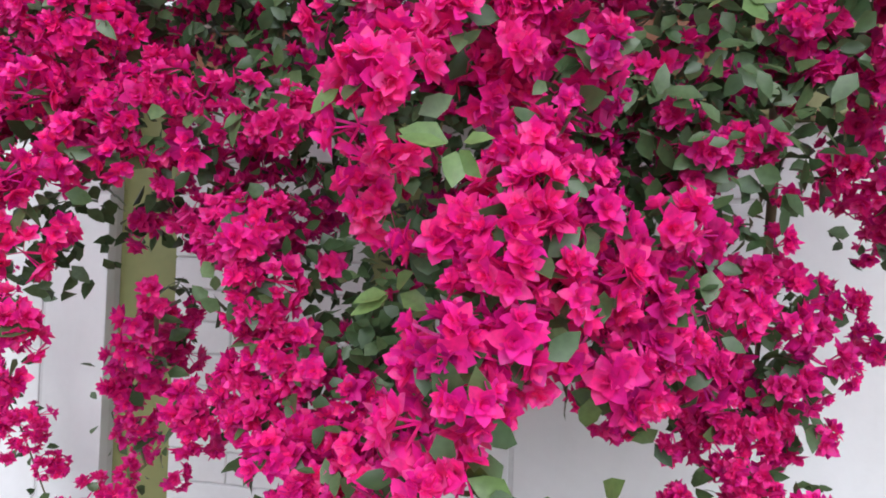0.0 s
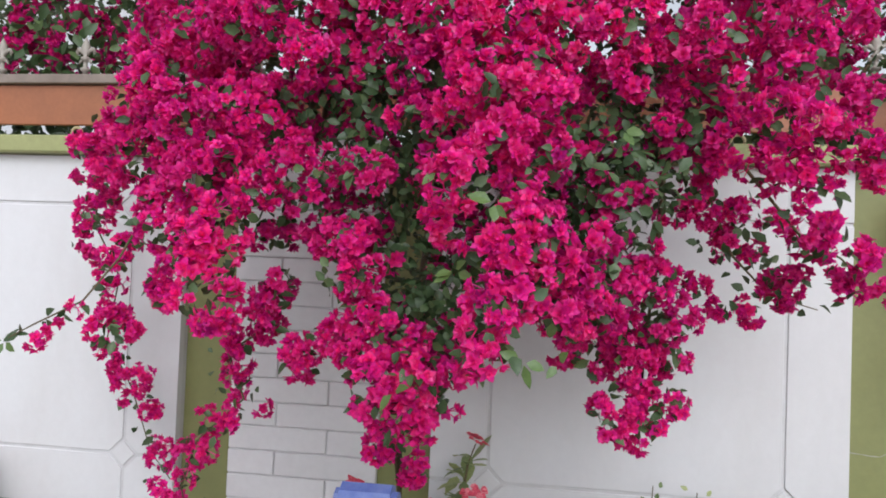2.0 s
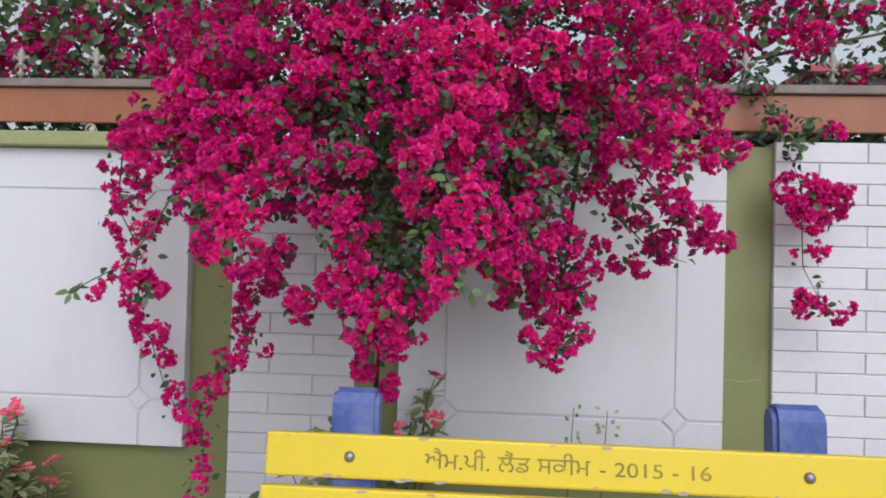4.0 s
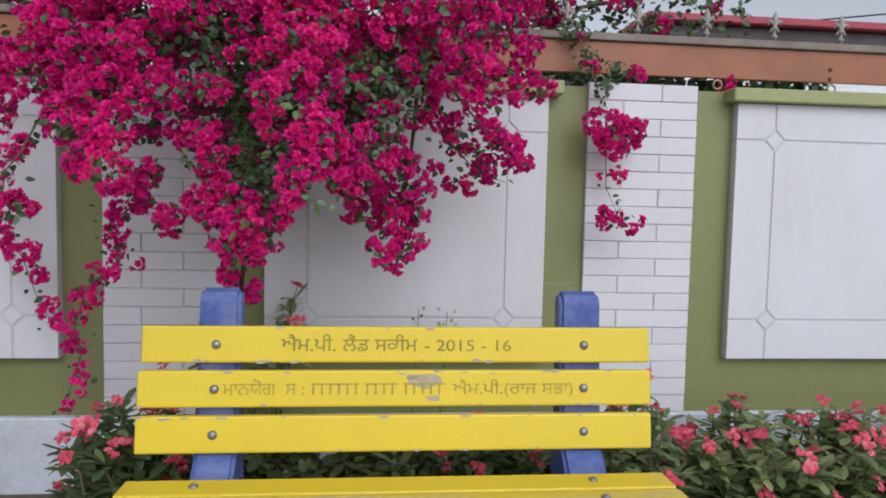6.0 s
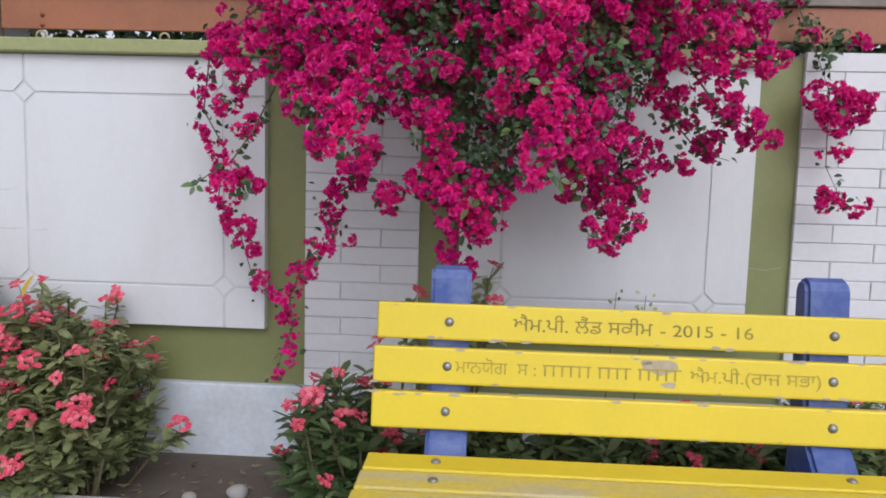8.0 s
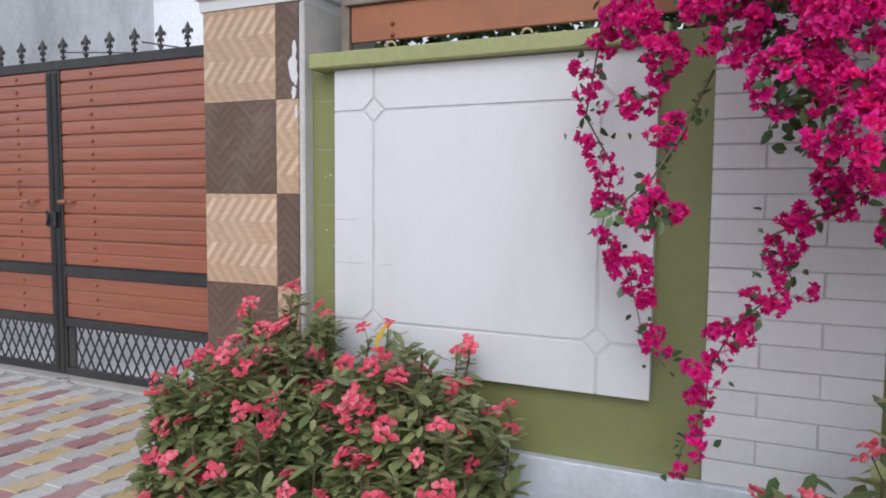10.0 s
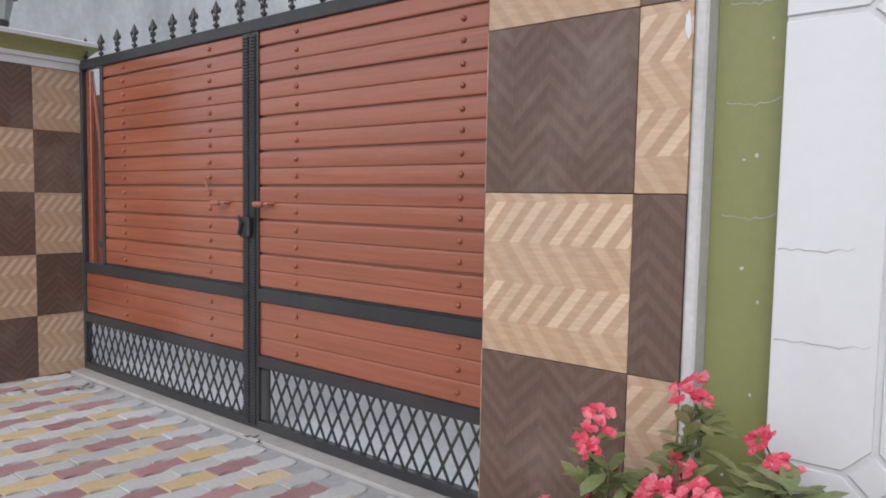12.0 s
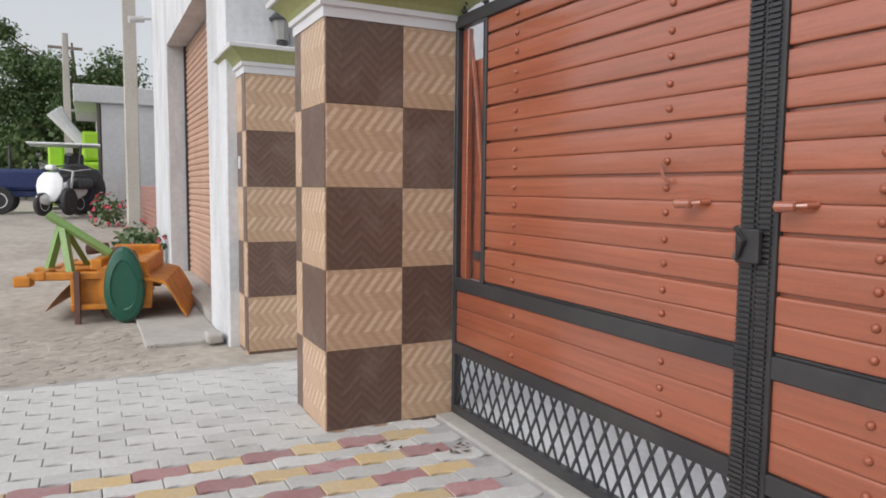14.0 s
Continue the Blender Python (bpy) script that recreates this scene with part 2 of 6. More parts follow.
def thing(name, at, label, category, group="", kind=""):
    ob = new(name)
    ob.empty_display_size = 0.1
    ob.location = at
    return tagged(ob, label, category, group, kind)


def structure(name, bm, material, label, category, smooth=False):
    return tagged(part(name, bm, material, smooth=smooth), label, category, kind="structure")


def box(bm, x0, x1, y0, y1, z0, z1, bev=0.0, seg=1):
    r = bmesh.ops.create_cube(bm, size=1, matrix=Matrix.Translation(((x0 + x1) / 2, (y0 + y1) / 2, (z0 + z1) / 2)) @ Matrix.Diagonal((x1 - x0, y1 - y0, z1 - z0, 1)))
    if bev:
        es = list({e for v in r["verts"] for e in v.link_edges})
        bmesh.ops.bevel(bm, geom=es, offset=bev, segments=seg, affect="EDGES", profile=0.5)
    return bm


def bx(*a, **k):
    return box(bmesh.new(), *a, **k)


def prism(bm, pts, y0, y1, bev=0.0):
    """A polygon in x and z, given depth from y0 (front) to y1."""
    front = [bm.verts.new((x, y0, z)) for x, z in pts]
    back = [bm.verts.new((x, y1, z)) for x, z in pts]
    n = len(pts)
    fs = [bm.faces.new(front), bm.faces.new(back[::-1])]
    for i in range(n):
        fs.append(bm.faces.new((front[i], back[i], back[(i + 1) % n], front[(i + 1) % n])))
    bmesh.ops.recalc_face_normals(bm, faces=fs)
    if bev:
        bmesh.ops.bevel(bm, geom=list(fs[0].edges), offset=bev, segments=1, affect="EDGES")
    return bm


def tube(bm, pts, radii, sides=6, cap=True):
    """A round bar through points, with a radius at each."""
    rings = []
    pts = [Vector(p) for p in pts]
    if isinstance(radii, (int, float)):
        radii = [radii] * len(pts)
    radii = [float(v) for v in radii]
    for i, p in enumerate(pts):
        d = (pts[min(i + 1, len(pts) - 1)] - pts[max(i - 1, 0)]).normalized()
        a = d.orthogonal().normalized() if abs(d.z) < 0.999 else Vector((1, 0, 0))
        if abs(d.z) < 0.95:
            a = d.cross(Vector((0, 0, 1))).normalized()
        else:
            a = d.cross(Vector((0, 1, 0))).normalized()
        b = d.cross(a)
        rings.append([bm.verts.new(p + radii[i] * (math.cos(t) * a + math.sin(t) * b)) for t in (2 * math.pi * k / sides for k in range(sides))])
    for r, s in zip(rings, rings[1:]):
        for k in range(sides):
            bm.faces.new((r[k], r[(k + 1) % sides], s[(k + 1) % sides], s[k]))
    if cap:
        bm.faces.new(rings[0][::-1])
        bm.faces.new(rings[-1])
    return bm


def lathe(bm, profile, sides=12, at=(0, 0, 0)):
    """A turned form: radius and height pairs about the z axis."""
    rings = []
    for r, z in profile:
        rings.append([bm.verts.new((at[0] + r * math.cos(2 * math.pi * k / sides), at[1] + r * math.sin(2 * math.pi * k / sides), at[2] + z)) for k in range(sides)])
    for r, s in zip(rings, rings[1:]):
        for k in range(sides):
            bm.faces.new((r[k], r[(k + 1) % sides], s[(k + 1) % sides], s[k]))
    bm.faces.new(rings[0][::-1])
    bm.faces.new(rings[-1])
    return bm


def square_loft(bm, x0, x1, y0, y1, sections):
    """A square-plan moulding: height and overhang pairs round a rectangle."""
    rings = []
    for z, o in sections:
        rings.append([bm.verts.new(p) for p in ((x0 - o, y0 - o, z), (x1 + o, y0 - o, z), (x1 + o, y1 + o, z), (x0 - o, y1 + o, z))])
    for r, s in zip(rings, rings[1:]):
        for k in range(4):
            bm.faces.new((r[k], r[(k + 1) % 4], s[(k + 1) % 4], s[k]))
    bm.faces.new(rings[0][::-1])
    bm.faces.new(rings[-1])
    return bm


rng = np.random.default_rng(7)
PANEL_Y, GREEN_Y, PIER_Y = 1.70, 1.755, 1.735

# ---- ground ----
def ground_height(x, y):
    rise = min(max((-10.5 - x) / 11.0, 0.0), 1.0)
    bed = -0.10 if (x > -2.95 and 1.02 < y < 1.72) else -0.02
    return bed + 0.57 * rise


bm = bmesh.new()
xs = [-900, -200, -80, -45, -34, -28, -24, -21.5, -19, -17, -15, -13, -11.5, -10.5, -9.5, -8.4, -6, -4, -2.96, -2.94, -1, 1, 4, 9, 30, 200, 900]
ys = [-900, -200, -60, -20, -8, -4, -2, -1, 0, 1.01, 1.03, 1.4, 1.71, 1.73, 2.4, 5, 12, 40, 200, 900]
grid = [[bm.verts.new((x, y, ground_height(x, y))) for y in ys] for x in xs]
for i in range(len(xs) - 1):
    for j in range(len(ys) - 1):
        bm.faces.new((grid[i][j], grid[i + 1][j], grid[i + 1][j + 1], grid[i][j + 1]))
structure("ground", bm, DIRT, "dusty pale earth and worn concrete road surface", "ground")
structure("soil", bx(-2.9, 9, 1.045, 1.71, -0.35, -0.085), SOIL, "dry brown planting soil along the wall foot", "soil")
structure("kerb", bx(-2.9, 9, 0.955, 1.04, -0.3, 0.02, bev=0.012), CONCRETE, "rough grey concrete kerb of the planting bed", "kerb")
structure("pavement", bx(-2.9, 9, -2.6, 0.95, -0.3, -0.004, bev=0.004), CONCRETE, "worn grey concrete pavement under the bench", "pavement")
structure("courtyard_floor", bx(-8.7, -2.5, 2.47, 9.5, -0.3, 0.012), painted("pale_courtyard_stone", (0.80, 0.80, 0.81), (0.62, 0.62, 0.63), 0.5, 30, 2.5, 0.6, 0.1), "pale grey courtyard floor behind the gate", "floor")
structure("threshold", bx(-6.9, -3.06, 2.30, 2.47, -0.3, 0.006, bev=0.003), CONCRETE, "rough cement strip under the gate", "threshold")

# ---- boundary wall ----
structure("wall_green", bx(-2.548, 9, GREEN_Y, 1.95, -0.4, 1.765), OLIVE, "olive green painted boundary wall, a little cracked", "wall")
structure("plinth", bx(-2.548, 9, 1.705, GREEN_Y - 0.002, -0.4, 0.25, bev=0.006), PLINTH, "bluish white painted plinth with chipped edge", "plinth")


def wall_panel(x0, x1):
    z0, z1 = 0.513, 1.708
    a, b, g, d = 0.184, 0.185, 0.0055, 0.046
    ob = thing("wall_panel", ((x0 + x1) / 2, PANEL_Y, z0), "white raised wall panel with grooved border and diamond corners", "wall panel", "wall panels", "structure")
    inv = Matrix.Translation(-ob.location)
    def piece(name, pts):
        m = bmesh.new()
        prism(m, pts, PANEL_Y, PANEL_Y + 0.03, 0.0015)
        part(name, m, WHITE, ob, at=inv)
    part("backing", bx(x0 + 0.001, x1 - 0.001, PANEL_Y + 0.0050, GREEN_Y - 0.001, z0 + 0.001, z1 - 0.001), CHANNEL, ob, at=inv)
    xa, xb, za, zb = x0 + a, x1 - a, z0 + b, z1 - 0.168
    c = d + g
    piece("panel_piece", [(xa + g, za + c), (xa + c, za + g), (xb - c, za + g), (xb - g, za + c), (xb - g, zb - c), (xb - c, zb - g), (xa + c, zb - g), (xa + g, zb - c)])
    piece("panel_piece", [(x0, za + g), (xa - c, za + g), (xa - g, za + c), (xa - g, zb - c), (xa - c, zb - g), (x0, zb - g)])
    piece("panel_piece", [(x1, zb - g), (xb + c, zb - g), (xb + g, zb - c), (xb + g, za + c), (xb + c, za + g), (x1, za + g)])
    piece("panel_piece", [(xa + g, z0), (xb - g, z0), (xb - g, za - c), (xb - c, za - g), (xa + c, za - g), (xa + g, za - c)])
    piece("panel_piece", [(xb - g, z1), (xa + g, z1), (xa + g, zb + c), (xa + c, zb + g), (xb - c, zb + g), (xb - g, zb + c)])
    piece("panel_piece", [(x0, z0), (xa - g, z0), (xa - g, za - c), (xa - c, za - g), (x0, za - g)])
    piece("panel_piece", [(x1, z0), (x1, za - g), (xb + c, za - g), (xb + g, za - c), (xb + g, z0)])
    piece("panel_piece", [(x0, z1), (x0, zb + g), (xa - c, zb + g), (xa - g, zb + c), (xa - g, z1)])
    piece("panel_piece", [(x1, z1), (xb + g, z1), (xb + g, zb + c), (xb + c, zb + g), (x1, zb + g)])
    e = d - g
    for cx in (xa, xb):
        for cz in (za, zb):
            piece("diamond", [(cx - e, cz), (cx, cz - e), (cx + e, cz), (cx, cz + e)])


for x0, x1 in ((-2.405, -1.137), (-0.272, 0.976), (1.868, 3.148)):
    wall_panel(x0, x1)
for x0, x1 in ((-2.50, -1.10), (-0.31, 1.035), (1.825, 3.19)):
    structure("coping", bx(x0, x1, 1.655, 1.97, 1.711, 1.772, bev=0.006), LIME, "light olive painted coping ledge over a panel", "coping")


def crack(points, y, width=0.0022):
    """A hairline crack as a thin dark ribbon on a wall face."""
    m = bmesh.new()
    rr = random.Random(int(points[0][0] * 1000))
    line = []
    for (xa, za), (xb, zb) in zip(points, points[1:]):
        for k in range(6):
            line.append((xa + (xb - xa) * k / 6, za + (zb - za) * k / 6 + rr.uniform(-0.003, 0.003)))
    up = [m.verts.new((x, y, z + width * rr.uniform(0.2, 0.7))) for x, z in line]
    dn = [m.verts.new((x, y, z - width * rr.uniform(0.2, 0.7))) for x, z in line]
    for k in range(len(line) - 1):
        m.faces.new((dn[k], dn[k + 1], up[k + 1], up[k]))
    tagged(part("crack", m, GROOVE), "hairline crack in the painted wall", "crack", "wall cracks", "structure")


crack([(-2.40, 1.11), (-2.33, 1.105), (-2.26, 1.115)], PANEL_Y - 0.0008)
crack([(-2.40, 0.935), (-2.30, 0.93), (-2.225, 0.94)], PANEL_Y - 0.0008)
crack([(-2.20, 0.925), (-2.12, 0.935)], PANEL_Y - 0.0008)
for cz in (1.60, 1.40, 1.17):
    crack([(-2.525, cz), (-2.47, cz - 0.008), (-2.41, cz + 0.004)], GREEN_Y - 0.0008)
crack([(0.99, 0.86), (1.07, 0.85), (1.15, 0.865)], GREEN_Y - 0.0008)


def brick_pier(x0, x1):
    ob = thing("brick_pier", ((x0 + x1) / 2, PIER_Y, 0.25), "white painted brick pier in running bond", "brick pier", "brick piers", "structure")
    inv = Matrix.Translation(-ob.location)
    part("mortar", bx(x0 + 0.003, x1 - 0.003, PIER_Y + 0.004, 1.953, 0.2, 1.783), SEAM, ob, at=inv)
    return ob


PIERS = [(-0.965, -0.45), (1.167, 1.688)]
PIER_OBS = [brick_pier(*p) for p in PIERS]

# ---- steel fence on the wall ----
def fleur(bm, x, y, z, s=1.0):
    """A small forged spear head with two side leaves."""
    lathe(bm, [(0.009 * s, 0), (0.009 * s, 0.014 * s), (0.017 * s, 0.018 * s), (0.017 * s, 0.028 * s), (0.008 * s, 0.032 * s), (0.008 * s, 0.056 * s), (0.018 * s, 0.060 * s), (0.018 * s, 0.070 * s), (0.008 * s, 0.075 * s), (0.018 * s, 0.105 * s), (0.012 * s, 0.126 * s), (0.001, 0.150 * s)], 8, (x, y, z))
    for sx in (-1, 1):
        tube(bm, [(x, y, z + 0.074 * s), (x + sx * 0.016 * s, y, z + 0.096 * s), (x + sx * 0.031 * s, y, z + 0.103 * s), (x + sx * 0.037 * s, y, z + 0.092 * s), (x + sx * 0.033 * s, y, z + 0.080 * s)], [0.006 * s, 0.009 * s, 0.009 * s, 0.007 * s, 0.003 * s], 6)
        tube(bm, [(x, y, z + 0.066 * s), (x + sx * 0.020 * s, y, z + 0.056 * s), (x + sx * 0.026 * s, y, z + 0.046 * s)], [0.006 * s, 0.006 * s, 0.003 * s], 6)


fence = thing("fence", (0.3, 1.82, 1.77), "rust-orange sheet fence with spear tops above the wall", "fence")
finv = Matrix.Translation(-fence.location)
FX = [-2.40, -0.45, 3.58]
for a, b in zip(FX, FX[1:]):
    part("sheet", bx(a + 0.003, b - 0.003, 1.815, 1.835, 1.838, 1.985, bev=0.003), RUST, fence, at=finv)
part("top_angle", bx(-2.42, 3.6, 1.795, 1.85, 1.988, 2.022, bev=0.003), STEELG, fence, "weathered grey steel angle", at=finv)
part("post", bx(-2.445, -2.405, 1.81, 1.85, 1.76, 2.03, bev=0.003), STEELG, fence, at=finv)
m = bmesh.new()
fleur(m, 0, 0, 0, 0.95)
fl = mesh_of(m, "spear", SPEAR, True)
for i in range(17):
    part("spear", fl, None, fence, at=finv @ Matrix.Translation((-2.30 + i * 0.338, 1.822, 2.022)))
m = bmesh.new()
tube(m, [(0.021 * math.cos(2 * math.pi * k / 14), 0, 0.021 * math.sin(2 * math.pi * k / 14)) for k in range(15)], 0.0055, 6, cap=False)
rg = mesh_of(m, "ring", painted("yellowed_ring", (0.42, 0.34, 0.20), (0.12, 0.09, 0.07), 0.5, 60, 20, 0.7, 0.2), True)
for i in range(10):
    part("ring", rg, None, fence, at=finv @ Matrix.Translation((-2.20 + i * 0.573, 1.80, 1.805)))
m = bmesh.new()
lathe(m, [(0.010, 0), (0.010, 0.004), (0.006, 0.010), (0.001, 0.012)], 8)
bo = mesh_of(m, "rivet", painted("rusty_rivet", (0.20, 0.06, 0.03), (0.08, 0.05, 0.04), 0.6, 60, 20, 0.6, 0.2), True)
for i in range(5):
    for z in (1.855, 1.90):
        part("rivet", bo, None, fence, at=finv @ Matrix.Translation((-2.2 + i * 1.146, 1.815, z)) @ pose(0, 0, 0, 90))

# ---- gate pillars ----
TILE = 0.3965
TILE_CACHE = {}


def tile_mesh(w, h, dark):
    key = (round(w, 3), round(h, 3), dark)
    if key not in TILE_CACHE:
        TILE_CACHE[key] = mesh_of(bx(-w / 2, w / 2, -0.006, 0.006, -h / 2, h / 2, bev=0.0015), "tile", TILED if dark else TILEL)
    return TILE_CACHE[key]


def cap(ob, inv, x0, x1, y0, y1, z):
    part("capital_band", square_loft(bmesh.new(), x0, x1, y0, y1, [(z, 0.012), (z + 0.045, 0.014), (z + 0.05, 0.03), (z + 0.075, 0.032)]), WHITE, ob, "chipped white plaster band", at=inv)
    part("capital", square_loft(bmesh.new(), x0, x1, y0, y1, [(z + 0.0755, 0.03), (z + 0.10, 0.045), (z + 0.13, 0.075), (z + 0.155, 0.11)]), LIME, ob, "flared olive green capital", at=inv)
    part("capital_slab", square_loft(bmesh.new(), x0, x1, y0, y1, [(z + 0.1555, 0.125), (z + 0.178, 0.13), (z + 0.182, 0.12), (z + 0.20, 0.05)]), WHITE, ob, "thin white top slab", at=inv)


def pillar(x0, x1, y0, y1, zb, faces, parity, label):
    """faces: front and the two sides, each given as column widths from one corner."""
    ob = thing("gate_pillar", ((x0 + x1) / 2, (y0 + y1) / 2, 0), label, "pillar", "gate pillars")
    inv = Matrix.Translation(-ob.location)
    part("core", bx(x0 + 0.008, x1 - 0.008, y0 + 0.008, y1 - 0.008, -0.3, zb + 5 * TILE - 0.003), PLASTER, ob, at=inv)
    for face, cols in faces.items():
        s = 0.0
        for c, w in enumerate(cols):
            for r in range(-1, 5):
                h = TILE - 0.0015 if r >= 0 else 0.12
                zc = zb + (r + 0.5) * TILE if r >= 0 else zb - 0.061
                me = tile_mesh(w - 0.0015, h, (r + c + parity[face]) % 2 == 0)
                mid = s + w / 2
                if face == "front":
                    at = Matrix.Translation((x1 - mid, y0, zc))
                elif face == "front_w":
                    at = Matrix.Translation((x0 + mid, y0, zc))
                elif face == "east":
                    at = Matrix.Translation((x1, y0 + mid, zc)) @ pose(0, 0, 0, 0, 0, 90)
                else:
                    at = Matrix.Translation((x0, y0 + mid, zc)) @ pose(0, 0, 0, 0, 0, -90)
                part("tile", me, None, ob, at=inv @ at)
            s += w
    cap(ob, inv, x0, x1, y0, y1, zb + 5 * TILE)
    return ob


pillar(-3.087, -2.578, 1.70, 2.36, 0.02, {"front_w": [0.393, 0.116], "west": [0.3965, 0.2635]}, {"front_w": 1, "west": 0}, "gate pillar clad in brown and beige checkered herringbone tiles beside the white panels")
structure("plaster_edge", bx(-2.5772, -2.549, 1.694, 2.0, -0.3, 2.0, bev=0.006), PLASTER, "rough grey plaster return beside the pillar", "plaster edge")
pillar(-7.39, -6.88, 1.705, 2.39, 0.0, {"front": [0.3965, 0.1135], "east": [0.3965, 0.2885]}, {"front": 1, "east": 0}, "gate pillar clad in brown and beige checkered herringbone tiles")
far_pillar = pillar(-9.23, -8.72, 1.705, 2.39, 0.0, {"front": [0.11, 0.40], "east": [0.3965, 0.2885]}, {"front": 0, "east": 1}, "farther gate pillar clad in checkered herringbone tiles, with a switch plate")
part("switch_plate", bx(-8.935, -8.885, 1.688, 1.698, 1.32, 1.41, bev=0.003), WHITE, far_pillar, "ivory switch plate", at=Matrix.Translation(-far_pillar.location))
structure("wall_wicket", bx(-8.70, -7.41, 2.30, 2.42, -0.3, 1.9), WHITE, "plain white wall between two gate pillars", "wall")


def gate_lantern(x, y, z):
    ob = thing("lantern", (x, y, z), "black cast lantern standing on a pillar cap", "lamp", "pillar lanterns")
    part("base", lathe(bmesh.new(), [(0.05, 0), (0.05, 0.012), (0.034, 0.02), (0.03, 0.05), (0.042, 0.075), (0.045, 0.09), (0.03, 0.10)], 14), BLACK, ob, smooth=False)
    part("glass", lathe(bmesh.new(), [(0.045, 0.10), (0.07, 0.22), (0.072, 0.24)], 8), painted("frosted_glass", (0.30, 0.30, 0.29), (0.2, 0.2, 0.2), 0.2, 60, 8, 0.4, 0.0), ob, "frosted glass body")
    part("hood", lathe(bmesh.new(), [(0.095, 0.24), (0.10, 0.25), (0.06, 0.29), (0.02, 0.33), (0.008, 0.36)], 8), BLACK, ob)


gate_lantern(-7.135, 2.03, 2.182)
gate_lantern(-8.975, 2.03, 2.182)

# ---- sheet and lattice gate ----
GY = 2.398
m = bmesh.new()
lathe(m, [(0.0125, 0), (0.012, 0.005), (0.0085, 0.011), (0.001, 0.0135)], 10)
BOLT = mesh_of(m, "bolt", painted("painted_bolt", (0.30, 0.085, 0.045), (0.22, 0.07, 0.04), 0.35, 60, 20, 0.5, 0.0), True)


def board_mesh(x0, x1, z0, z1, step, low, high):
    m = bmesh.new()
    h = z1 - z0
    prof = [(0.0, low), (0.0015, 0.0016), (0.004, 0.0004), (0.009, 0.0), (h * 0.5, -0.0003), (h - 0.010, 0.0), (h - 0.0045, 0.0006), (h - 0.0018, 0.002), (h - 0.0005, high + 0.001)]
    rows = [[m.verts.new((x, GY + step + d, z0 + z)) for z, d in prof] for x in (x0, x1)]
    for i in range(len(prof) - 1):
        m.faces.new((rows[0][i], rows[1][i], rows[1][i + 1], rows[0][i + 1]))
    box(m, x0, x1, GY + step + 0.0065, GY + step + 0.0115, z0, z1 - 0.0005)
    return m


